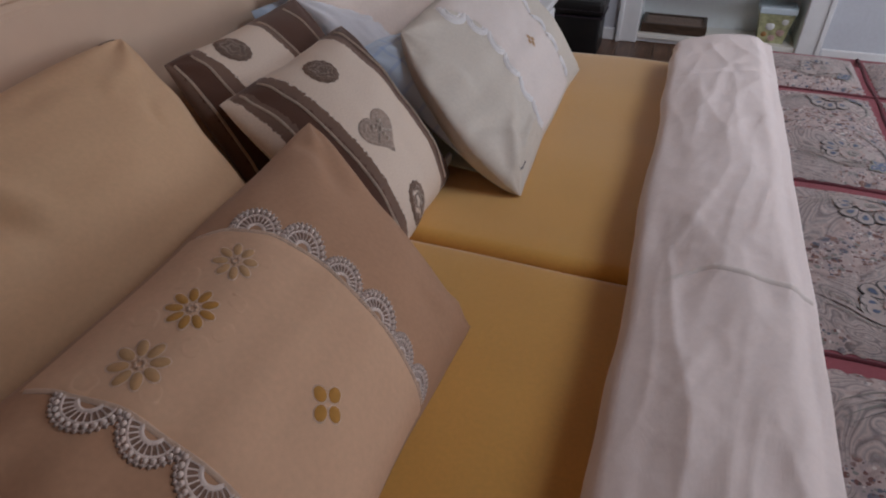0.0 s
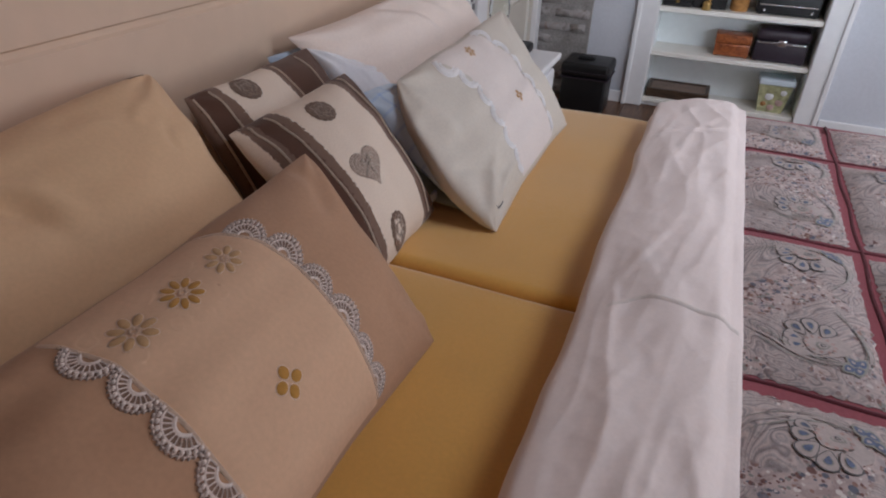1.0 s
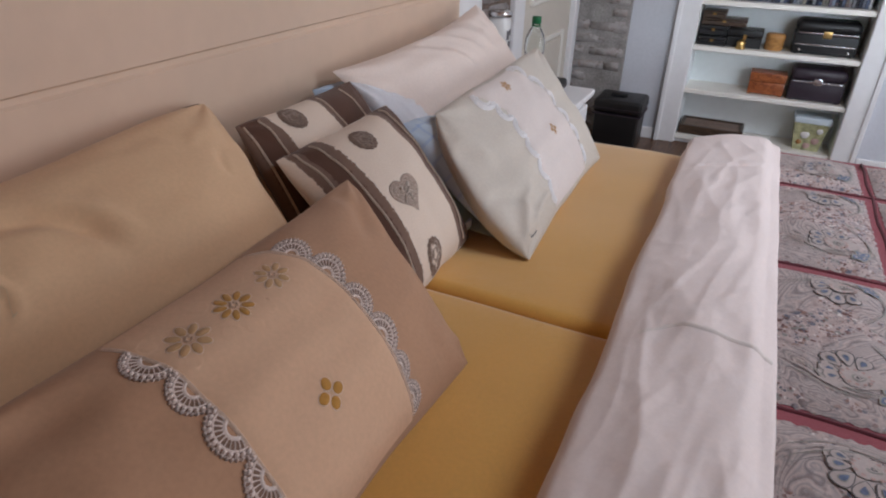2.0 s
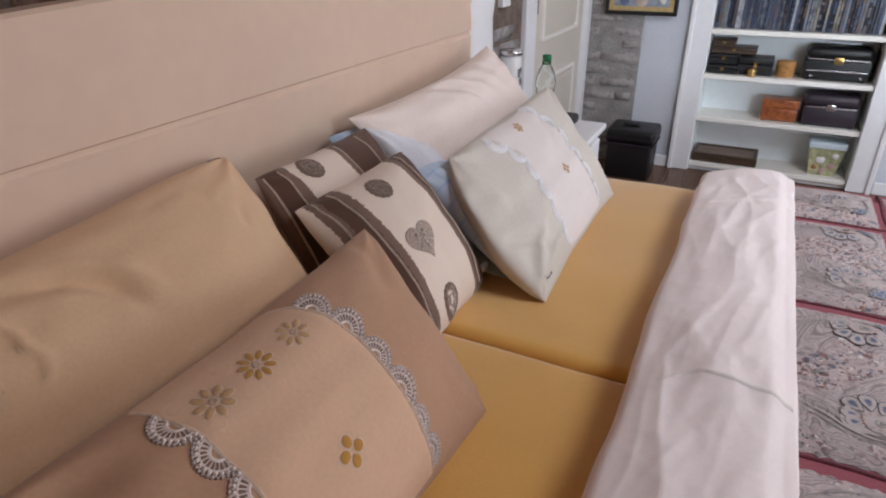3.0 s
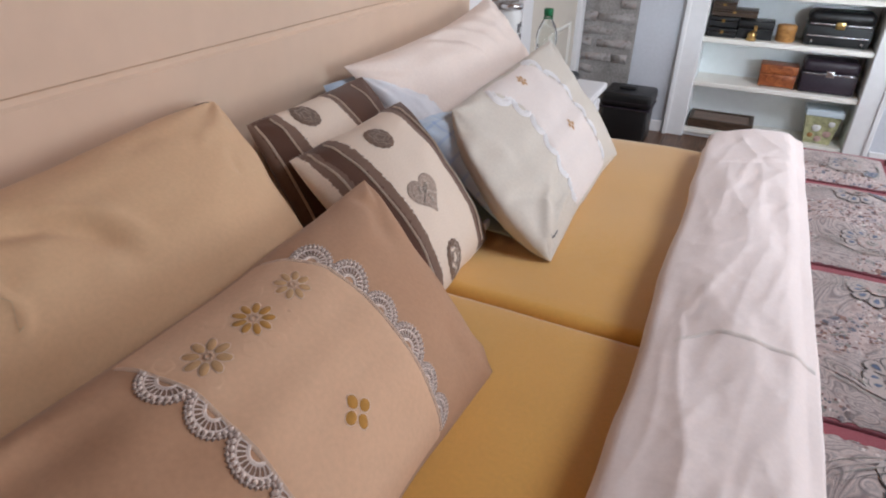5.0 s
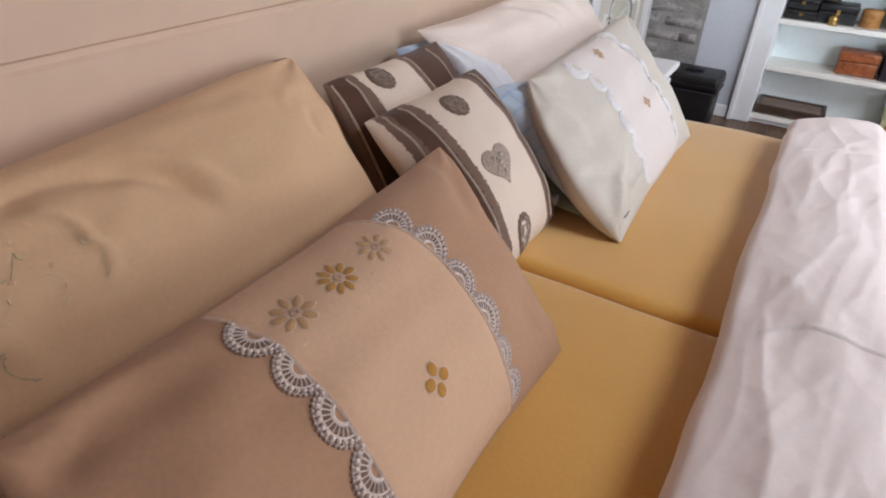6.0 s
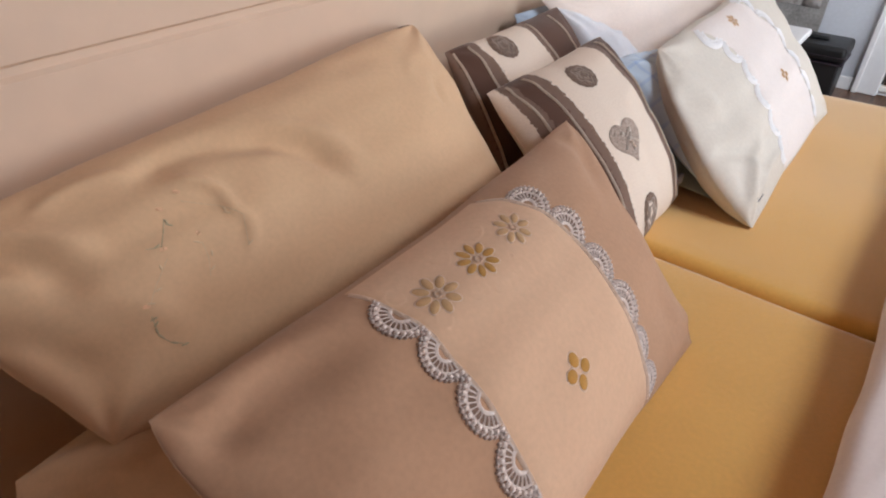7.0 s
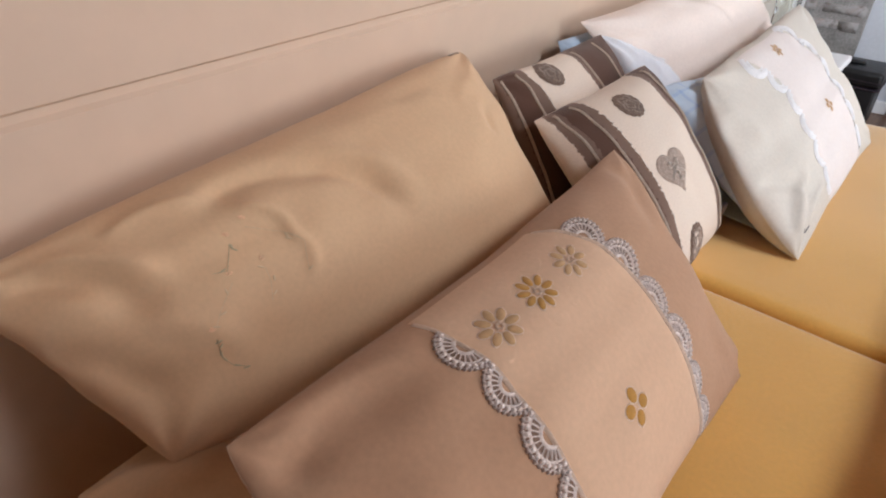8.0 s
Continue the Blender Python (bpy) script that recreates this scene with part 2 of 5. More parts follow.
def brick_mat(name, stops, lime, cover):
    """Old brick, partly smeared with mortar and limewash."""
    m, n, l, b = nodes_of(name)
    o = n.new("ShaderNodeTexCoord").outputs["Object"]
    rnd = n.new("ShaderNodeObjectInfo").outputs["Random"]
    shift = n.new("ShaderNodeVectorMath")
    shift.operation = "ADD"
    l.new(o, shift.inputs[0])
    k = n.new("ShaderNodeCombineXYZ")
    l.new(math_of(n, l, "MULTIPLY", rnd, 40.0), k.inputs[0])
    l.new(k.outputs[0], shift.inputs[1])
    p = shift.outputs[0]
    clay = ramp_of(n, l, rnd, stops)
    wash = ramp_of(n, l, noise_at(n, l, p, 11, 6, 1.0), [(cover, (0, 0, 0)), (cover + 0.14, (1, 1, 1))])
    col = mix_of(n, l, wash, clay, lime)
    pits = ramp_of(n, l, noise_at(n, l, p, 38, 5, 0.5), [(0.3, (0.6, 0.57, 0.55)), (0.48, (1, 1, 1))])
    l.new(mix_of(n, l, 1.0, col, pits, "MULTIPLY"), b.inputs["Base Color"])
    b.inputs["Roughness"].default_value = 0.95
    bump_of(n, l, b, noise_at(n, l, p, 45, 6), 1.0, 0.012)
    return m


def wood(name, dark, light, rough=0.45, stretch=(1.5, 14, 14)):
    m, n, l, b = nodes_of(name)
    o = n.new("ShaderNodeTexCoord").outputs["Object"]
    mp = n.new("ShaderNodeMapping")
    mp.inputs["Scale"].default_value = stretch
    l.new(o, mp.inputs["Vector"])
    f = noise_at(n, l, mp.outputs[0], 5, 6, 1.2)
    rnd = n.new("ShaderNodeObjectInfo").outputs["Random"]
    f = math_of(n, l, "ADD", f, math_of(n, l, "MULTIPLY", rnd, 0.15))
    l.new(ramp_of(n, l, f, [(0.35, dark), (0.75, light)]), b.inputs["Base Color"])
    b.inputs["Roughness"].default_value = rough
    bump_of(n, l, b, f, 0.15, 0.002)
    return m


def spine_mat():
    """Printed paper spines behind clear plastic: one colour a case, with a title block."""
    m, n, l, b = nodes_of("printed_case_spine")
    c = n.new("ShaderNodeTexCoord")
    rnd = n.new("ShaderNodeObjectInfo").outputs["Random"]
    sep = n.new("ShaderNodeSeparateXYZ")
    l.new(c.outputs["Object"], sep.inputs[0])
    a = ramp_of(n, l, rnd, [(0.0, (0.025, 0.03, 0.05)), (0.2, (0.08, 0.1, 0.16)), (0.34, (0.02, 0.02, 0.025)), (0.46, (0.2, 0.21, 0.23)), (0.56, (0.14, 0.11, 0.1)), (0.66, (0.5, 0.52, 0.55)), (0.74, (0.05, 0.06, 0.09)), (0.87, (0.26, 0.24, 0.2)), (0.9, (0.1, 0.11, 0.14))], True)
    r2 = math_of(n, l, "FRACT", math_of(n, l, "MULTIPLY", rnd, 37.7))
    t = ramp_of(n, l, r2, [(0.0, (0.3, 0.3, 0.32)), (0.4, (0.1, 0.15, 0.26)), (0.6, (0.18, 0.11, 0.1)), (0.8, (0.03, 0.03, 0.04))], True)
    band = n.new("ShaderNodeCombineXYZ")
    l.new(math_of(n, l, "MULTIPLY", rnd, 91.0), band.inputs[0])
    l.new(sep.outputs[2], band.inputs[2])
    f = ramp_of(n, l, noise_at(n, l, band.outputs[0], 24, 2), [(0.5, (0, 0, 0)), (0.53, (1, 1, 1))])
    l.new(mix_of(n, l, math_of(n, l, "MULTIPLY", f, 0.45), a, t), b.inputs["Base Color"])
    b.inputs["Roughness"].default_value = 0.25
    return m


def clear_plastic():
    m, n, l, b = nodes_of("clear_plastic")
    b.inputs["Base Color"].default_value = (0.95, 0.97, 0.96, 1)
    b.inputs["Roughness"].default_value = 0.04
    b.inputs["Transmission Weight"].default_value = 1.0
    b.inputs["IOR"].default_value = 1.2
    return m


M_STRIPE = striped_blue()
M_BANDS = brown_bands(0.09, 0.21, 0.775)
M_BANDSBACK = brown_bands(0.0, 0.13, 0.56)
M_PRINT = quilt_print()
M_BRICK = brick_mat("limewashed_old_brick", [(0.0, (0.27, 0.22, 0.2)), (0.4, (0.34, 0.3, 0.28)), (0.58, (0.33, 0.16, 0.11)), (0.72, (0.4, 0.37, 0.35)), (1.0, (0.24, 0.17, 0.14))], (0.38, 0.355, 0.345), 0.34)
M_BRICKRED = brick_mat("dark_old_brick", [(0.0, (0.14, 0.075, 0.055)), (0.4, (0.2, 0.1, 0.07)), (0.7, (0.27, 0.2, 0.16)), (1.0, (0.1, 0.07, 0.06))], (0.3, 0.27, 0.24), 0.56)
M_FLOOR = wood("brown_laminate", (0.075, 0.035, 0.018), (0.2, 0.105, 0.06), 0.35, (14, 1.5, 14))
M_REDWOOD = wood("reddish_burl_wood", (0.16, 0.035, 0.012), (0.42, 0.13, 0.04), 0.35, (6, 9, 9))
M_ORANGEWOOD = wood("honey_wood", (0.26, 0.11, 0.03), (0.5, 0.25, 0.08), 0.45, (5, 5, 9))
M_DARKWOOD = wood("dark_brown_wood", (0.03, 0.018, 0.012), (0.09, 0.055, 0.035), 0.4, (2, 12, 12))
M_SPINE = spine_mat()
M_CLEAR = clear_plastic()
M_PICBLUE = plain("grey_blue_artwork", (0.3, 0.34, 0.4), 0.3, grain=30, amount=0.3, bump=0, coarse=12)
M_PURPLE = plain("plum_artwork", (0.14, 0.03, 0.08), 0.3, grain=30, amount=0.3, bump=0)
M_TINGREEN = plain("olive_floral_tin", (0.42, 0.42, 0.24), 0.4, grain=45, amount=0.45, bump=0, coarse=26)
M_TINLID = plain("pale_blue_lining", (0.6, 0.7, 0.76), 0.6, grain=30, amount=0.05)

# ---- building helpers ----


def mesh_of(name, verts, faces, material, uvs=None, smooth=True):
    me = bpy.data.meshes.new(name)
    me.from_pydata(verts, [], faces)
    for m in material if isinstance(material, (list, tuple)) else [material]:
        me.materials.append(m)
    if uvs:
        lay = me.uv_layers.new(name="UVMap")
        for lp in me.loops:
            lay.data[lp.index].uv = uvs[lp.vertex_index]
    if smooth:
        me.shade_smooth()
    me.update()
    return me


def part(name, me, parent, label=""):
    """Links a mesh, or a bmesh already turned into one, as a part under a thing; it is built in the thing's own coordinates."""
    ob = new(name, me)
    ob.parent = parent
    return tagged(ob, label)


def thing(name, where, label, category, group="", kind=""):
    ob = new(name)
    ob.empty_display_size = 0.05
    ob.location = where
    return tagged(ob, label, category, group, kind)


def box(name, lo, hi, material, bevel=0.004, segments=2):
    bm = bmesh.new()
    bmesh.ops.create_cube(bm, size=1.0)
    for v in bm.verts:
        v.co = Vector([lo[i] + (v.co[i] + 0.5) * (hi[i] - lo[i]) for i in range(3)])
    if bevel:
        bmesh.ops.bevel(bm, geom=bm.edges[:], offset=bevel, segments=segments, profile=0.5, affect="EDGES")
    me = bpy.data.meshes.new(name)
    bm.to_mesh(me)
    bm.free()
    me.materials.append(material)
    me.shade_smooth() if bevel and segments > 2 else me.shade_flat()
    return me


def solid(name, lo, hi, material, label, category="", kind="", bevel=0.004, group="", segments=2):
    """A single-mesh thing whose origin is the middle of its base."""
    c = ((lo[0] + hi[0]) / 2, (lo[1] + hi[1]) / 2, lo[2])
    ob = new(name, box(name, [lo[i] - c[i] for i in range(3)], [hi[i] - c[i] for i in range(3)], material, bevel, segments))
    ob.location = c
    return tagged(ob, label, category, group, kind)


def lathe(name, profile, material, sides=32, centre=(0, 0, 0)):
    verts, faces = [], []
    for r, z in profile:
        for k in range(sides):
            a = 2 * math.pi * k / sides
            verts.append((centre[0] + r * math.cos(a), centre[1] + r * math.sin(a), centre[2] + z))
    for i in range(len(profile) - 1):
        for k in range(sides):
            q = (k + 1) % sides
            faces.append((i * sides + k, i * sides + q, (i + 1) * sides + q, (i + 1) * sides + k))
    return mesh_of(name, verts, faces, material)


def tube(name, points, radius, material, sides=8):
    verts, faces = [], []
    pts = [Vector(p) for p in points]
    for i, p in enumerate(pts):
        d = (pts[min(i + 1, len(pts) - 1)] - pts[max(i - 1, 0)]).normalized()
        a = d.cross(Vector((0.13, 0.2, 0.97))).normalized()
        b = d.cross(a)
        for k in range(sides):
            t = 2 * math.pi * k / sides
            verts.append(p + radius * (math.cos(t) * a + math.sin(t) * b))
    for i in range(len(pts) - 1):
        for k in range(sides):
            q = (k + 1) % sides
            faces.append((i * sides + k, i * sides + q, (i + 1) * sides + q, (i + 1) * sides + k))
    faces += [tuple(range(sides))[::-1], tuple(range((len(pts) - 1) * sides, len(pts) * sides))]
    return mesh_of(name, verts, faces, material)


def ss(a, b, x):
    t = min(1, max(0, (x - a) / (b - a)))
    return t * t * (3 - 2 * t)

# ---- the room ----
FLOOR, NORTH, WEST, EAST, SOUTH, TOP = -0.06, 2.9, -0.46, 4.0, -2.3, 2.42
solid("floor", (WEST - 0.2, SOUTH - 0.2, FLOOR - 0.15), (EAST + 0.2, 3.3, FLOOR - 0.006), M_FLOOR, "brown wood-effect floor", "floor", "structure", 0)

def ceiling_with_holes(holes):
    """A slab with openings, given south to north as x0, x1, y0, y1."""
    bm = bmesh.new()
    west, east, y = WEST - 0.2, EAST + 0.2, SOUTH - 0.2
    slabs = []
    for x0, x1, y0, y1 in holes:
        slabs += [((west, y), (east, y0)), ((west, y0), (x0, y1)), ((x1, y0), (east, y1))]
        y = y1
    slabs.append(((west, y), (east, 3.3)))
    for lo, hi in slabs:
        m = Matrix.Translation(((lo[0] + hi[0]) / 2, (lo[1] + hi[1]) / 2, 0.2)) @ Matrix.Diagonal((hi[0] - lo[0], hi[1] - lo[1], 0.4, 1))
        bmesh.ops.create_cube(bm, size=1.0, matrix=m)
    me = bpy.data.meshes.new("ceiling")
    bm.to_mesh(me)
    bm.free()
    # unseen slab, given the warm bounce colour
    me.materials.append(M_WARM)
    ob = new("ceiling", me)
    ob.location = (0, 0, TOP)
    return tagged(ob, "unseen ceiling coloured warm for bounce light, with a roof window", "ceiling", kind="structure")


ceiling_with_holes(((1.2, 2.6, -0.4, 1.0),))
# headboard wall, with the door's opening
DOOR0, DOOR1, DOORTOP = 1.93, 2.80, 1.98
wall_west = thing("wall_west", (WEST, 0, FLOOR), "grey plaster wall with exposed old brick", "wall", kind="structure")
part("masonry", box("masonry", (-0.15, SOUTH - 0.15, 0), (0, DOOR0 - 0.03, TOP - FLOOR), M_MORTARDARK, 0), wall_west)
part("masonry", box("masonry", (-0.15, DOOR1 + 0.03, 0), (0, NORTH, TOP - FLOOR), M_WALL, 0), wall_west)
part("lintel", box("lintel", (-0.15, DOOR0 - 0.03, DOORTOP + 0.03 - FLOOR), (0, DOOR1 + 0.03, TOP - FLOOR), M_WALL, 0), wall_west)
solid("corridor_wall", (WEST - 0.2, DOOR0 - 0.3, FLOOR), (WEST - 0.152, DOOR1 + 0.3, TOP), M_WALL, "plain wall behind the closed door", "wall", "structure", 0)
# far wall, with the alcove for the shelves
N0, N1, NTOP = 0.10, 1.10, 2.02
wall_north = thing("wall_north", (0, NORTH, FLOOR), "pale grey plaster wall with a brick pier", "wall", kind="structure")
part("masonry", box("masonry", (WEST - 0.15, 0, 0), (N0, 0.15, TOP - FLOOR), M_WALL, 0), wall_north)
part("masonry", box("masonry", (N1, 0, 0), (EAST + 0.15, 0.15, TOP - FLOOR), M_WALL, 0), wall_north)
part("lintel", box("lintel", (N0, 0, NTOP - FLOOR), (N1, 0.15, TOP - FLOOR), M_WALL, 0), wall_north)
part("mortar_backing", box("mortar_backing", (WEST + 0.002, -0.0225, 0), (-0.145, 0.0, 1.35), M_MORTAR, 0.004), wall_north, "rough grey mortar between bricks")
# window walls
wall_east = thing("wall_east", (EAST, 0, FLOOR), "plaster wall with a wide window", "wall", kind="structure")
for lo, hi in (((0, SOUTH - 0.15, 0), (0.15, -0.5, 2.48)), ((0, 1.7, 0), (0.15, 3.3, 2.48)), ((0, -0.5, 0), (0.15, 1.7, 0.65)), ((0, -0.5, 2.3), (0.15, 1.7, 2.48))):
    part("masonry", box("masonry", lo, hi, M_CEIL, 0), wall_east)
# unseen wall, tinted to reflect warm light; its window opening is added
wall_south = thing("wall_south", (0, SOUTH, FLOOR), "unseen south wall coloured warm for bounce light, with an added window", "wall", kind="structure")
for lo, hi in (((WEST - 0.15, -0.15, 0), (2.05, 0, 2.48)), ((3.15, -0.15, 0), (EAST, 0, 2.48)), ((2.05, -0.15, 0), (3.15, 0, 0.86)), ((2.05, -0.15, 2.06), (3.15, 0, 2.48))):
    part("masonry", box("masonry", lo, hi, M_WARM, 0), wall_south)
solid("baseboard", (-0.143, NORTH - 0.016, FLOOR), (N0 - 0.015, NORTH, FLOOR + 0.065), M_WHITE, "white painted baseboard", "baseboard", "structure", 0.005)
solid("baseboard", (N1 + 0.015, NORTH - 0.016, FLOOR), (EAST, NORTH, FLOOR + 0.065), M_WHITE, "white painted baseboard", "baseboard", "structure", 0.005)

# ---- door ----


def build_door():
    d = thing("door_1", (WEST, (DOOR0 + DOOR1) / 2, FLOOR), "closed cream panelled door in a white frame", "door", kind="structure")
    h, w = DOORTOP - FLOOR, (DOOR1 - DOOR0) / 2
    for lo, hi in (((-0.06, -w - 0.13, 0), (0.025, -w, h + 0.1)), ((-0.06, w, 0), (0.025, w + 0.08, h + 0.1)), ((-0.06, -w, h), (0.025, w, h + 0.1))):
        part("door_frame", box("door_frame", lo, hi, M_WHITE, 0.008), d)
    leaf = part("leaf", box("leaf", (-0.045, -w + 0.003, 0.008), (-0.004, w - 0.003, h - 0.003), M_DOOR, 0.004), d, "cream painted leaf")
    for z0, z1 in ((0.12, 0.6), (0.78, 1.5), (1.6, 1.92)):
        for y0, y1 in ((-w + 0.14, w - 0.14),):
            # raised panel inside a moulding
            part("panel", box("panel", (-0.006, y0 + 0.03, z0 + 0.03), (0.006, y1 - 0.03, z1 - 0.03), M_DOOR, 0.006), leaf)
            for lo, hi in (((-0.006, y0, z0), (0.012, y0 + 0.018, z1)), ((-0.006, y1 - 0.018, z0), (0.012, y1, z1)), ((-0.006, y0 + 0.018, z0), (0.012, y1 - 0.018, z0 + 0.018)), ((-0.006, y0 + 0.018, z1 - 0.018), (0.012, y1 - 0.018, z1))):
                part("moulding", box("moulding", lo, hi, M_SHELF, 0.005), leaf)
    hd = part("door_handle", box("door_handle", (-0.004, -w + 0.04, 0.97), (0.004, -w + 0.07, 1.15), M_IRON, 0.003), d, "black wrought iron handle with a long plate")
    part("lever", tube("lever", [(0.0, -w + 0.055, 1.05), (0.05, -w + 0.055, 1.05), (0.055, -w + 0.1, 1.055), (0.055, -w + 0.16, 1.04), (0.055, -w + 0.19, 1.05)], 0.009, M_IRON), hd)
    part("point", tube("point", [(0.001, -w + 0.055, 0.98), (0.001, -w + 0.055, 0.94), (0.001, -w + 0.055, 0.91)], 0.007, M_IRON), hd)


build_door()
switch = solid("light_switch", (WEST, 1.52, 0.92), (WEST + 0.024, 1.6, 1.03), M_WHITE, "white plastic light switch on brick wall", "switch", bevel=0.003)
part("rocker", box("rocker", (0.01, -0.03, 0.025), (0.0145, 0.03, 0.085), M_WHITE, 0.002), switch)

# ---- shelves in the alcove ----
SX0, SX1, SBACK = 0.205, 0.995, 3.13
SHELVES = [-0.012, 0.252, 0.484, 0.716, 0.966, 1.2, 1.44, 1.7]
bookcase = thing("bookcase", ((SX0 + SX1) / 2, NORTH, FLOOR), "white built-in bookcase set into the wall", "bookcase")
bx = (SX0 + SX1) / 2
part("back_panel", box("back_panel", (SX0 - bx - 0.03, SBACK - NORTH, 0), (SX1 - bx + 0.03, SBACK - NORTH + 0.02, 2.06), M_NICHE, 0), bookcase, "pale blue-white back")
for a, b_ in ((SX0 - bx - 0.03, SX0 - bx), (SX1 - bx, SX1 - bx + 0.03)):
    part("side_panel", box("side_panel", (a, 0.01, 0), (b_, SBACK - NORTH, 2.06), M_NICHE, 0), bookcase)
for a, b_ in ((N0 - bx - 0.008, SX0 - bx), (SX1 - bx, N1 - bx + 0.008)):
    part("casing", box("casing", (a, -0.022, 0), (b_, 0.01, 2.08), M_WHITE, 0.006), bookcase)
    e = a + 0.012 if a < 0 else b_ - 0.012
    part("bead", box("bead", (e - 0.012, -0.034, 0), (e + 0.012, -0.022, 2.08), M_WHITE, 0.004), bookcase)
part("top_casing", box("top_casing", (SX0 - bx, -0.022, 2.0), (SX1 - bx, 0.01, 2.08), M_WHITE, 0.006), bookcase)
part("plinth", box("plinth", (SX0 - bx, 0.02, 0), (SX1 - bx, 0.04, 0.022), M_WHITE, 0), bookcase)
for z in SHELVES:
    part("shelf", box("shelf", (SX0 - bx, 0.0, z - FLOOR - 0.026), (SX1 - bx, SBACK - NORTH, z - FLOOR), M_SHELF, 0.004), bookcase)

# ---- the bed ----
HX = -0.37


def headboard_top(y):
    return 1.1 - 0.062 * (y - 0.2) ** 2 - 0.012 * ss(0.95, 1.08, abs(y))


bed = thing("bed", (0.6, 0, FLOOR), "cream painted wooden double bed with an arched headboard", "bed")


def board(name, z0, z1, arch):
    """One board of the headboard, its upper edge level or arched, front edges eased."""
    verts, faces, n = [], [], 48
    for i in range(n + 1):
        y = -1.08 + 2.16 * i / n
        t = headboard_top(y) if arch else z1
        for x, z in ((HX, z0 + 0.003), (HX, t - 0.006), (HX - 0.006, t), (HX - 0.045, t), (HX - 0.045, z0), (HX - 0.003, z0)):
            verts.append((x - 0.6, y, z - FLOOR))
    for i in range(n):
        for k in range(6):
            q = (k + 1) % 6
            faces.append((i * 6 + k, i * 6 + q, (i + 1) * 6 + q, (i + 1) * 6 + k))
    return mesh_of(name, verts, faces, M_HEAD, smooth=False)


part("headboard_board", board("headboard_board", 0.25, 0.885, False), bed)
part("headboard_board", board("headboard_board", 0.8935, 1.1, True), bed)
part("groove_strip", box("groove_strip", (HX - 0.03 - 0.6, -1.08, 0.88 - FLOOR), (HX - 0.005 - 0.6, 1.08, 0.898 - FLOOR), M_HEAD, 0), bed, "shallow groove between the boards")
part("headboard_back", box("headboard_back", (HX - 0.06 - 0.6, -1.08, 0.3), (HX - 0.046 - 0.6, 1.08, 1.06), M_HEAD, 0), bed)


def post_mesh(name):
    verts, faces, s = [], [], 20
    prof = [(0.0, 1.0), (0.9, 1.0), (0.98, 0.96), (1.03, 1.06), (1.06, 0.8), (1.09, 0.95), (1.14, 1.0), (1.19, 0.7), (1.205, 0.05)]
    for z, f in prof:
        for k in range(s):
            a = 2 * math.pi * k / s
            c, d = math.cos(a), math.sin(a)
            m = (abs(c) ** 3.2 + abs(d) ** 3.2) ** (-1 / 3.2)
            verts.append((0.05 * c * m * f, 0.095 * d * m * f, z))
    for i in range(len(prof) - 1):
        for k in range(s):
            q = (k + 1) % s
            faces.append((i * s + k, i * s + q, (i + 1) * s + q, (i + 1) * s + k))
    return mesh_of(name, verts, faces, M_WHITE)


pm = post_mesh("post")
for sy in (-1, 1):
    p = part("post", pm, bed, "white painted bed post")
    p.location = (HX - 0.03 - 0.6, sy * 1.165, 0)
for sy in (-1, 1):
    part("side_rail", box("side_rail", (HX - 0.6, sy * 0.945 - 0.015, 0.2), (1.04, sy * 0.945 + 0.015, 0.42), M_HEAD, 0.006), bed)
part("slatted_base", box("slatted_base", (HX - 0.6, -0.93, 0.3), (1.03, 0.93, 0.38), M_HEAD, 0.004), bed)
part("footboard", box("footboard", (1.04, -0.97, 0.0), (1.08, 0.97, 0.55), M_HEAD, 0.01), bed)


def mattress(y0, y1, label):
    """A soft-edged block in a stretched sheet, its top crowned a little."""
    x0, x1, z0, z1 = HX + 0.15, 1.62, 0.325, 0.547
    cx, cy = (x0 + x1) / 2, (y0 + y1) / 2
    bm = bmesh.new()
    bmesh.ops.create_cube(bm, size=1.0)
    for v in bm.verts:
        v.co = Vector((v.co.x * (x1 - x0), v.co.y * (y1 - y0), (v.co.z + 0.5) * (z1 - z0)))
    bmesh.ops.bevel(bm, geom=bm.edges[:], offset=0.022, segments=5, profile=0.5, affect="EDGES")
    bmesh.ops.subdivide_edges(bm, edges=[e for e in bm.edges if e.calc_length() > 0.3], cuts=28, use_grid_fill=True)
    for v in bm.verts:
        if v.co.z > 0.15:
            v.co.z += 0.004 * noise.noise((v.co + Vector((cx, cy, 0))) * 5)
            v.co.y += 0.004 * noise.noise((v.co + Vector((cx, cy, 9))) * 4)
    me = bpy.data.meshes.new("mattress")
    bm.to_mesh(me)
    bm.free()
    me.materials.append(M_SHEET)
    me.shade_smooth()
    me.name = "fitted_sheet"
    ob = thing("mattress", (cx, cy, z0), label, "mattress", "mattresses of the double bed")
    part("fitted_sheet", me, ob, "golden yellow stretched sheet")
    part("core", box("core", (x0 - cx + 0.01, y0 - cy + 0.01, 0.005), (x1 - cx - 0.01, y1 - cy - 0.01, z1 - z0 - 0.012), M_WHITEP, 0.015, 3), ob, "white foam core")
    return ob


mattress(-0.905, 0.002, "mattress in a golden yellow fitted sheet on the bed")
mattress(0.01, 0.9, "mattress in a golden yellow fitted sheet on the bed")

# ---- pillows ----


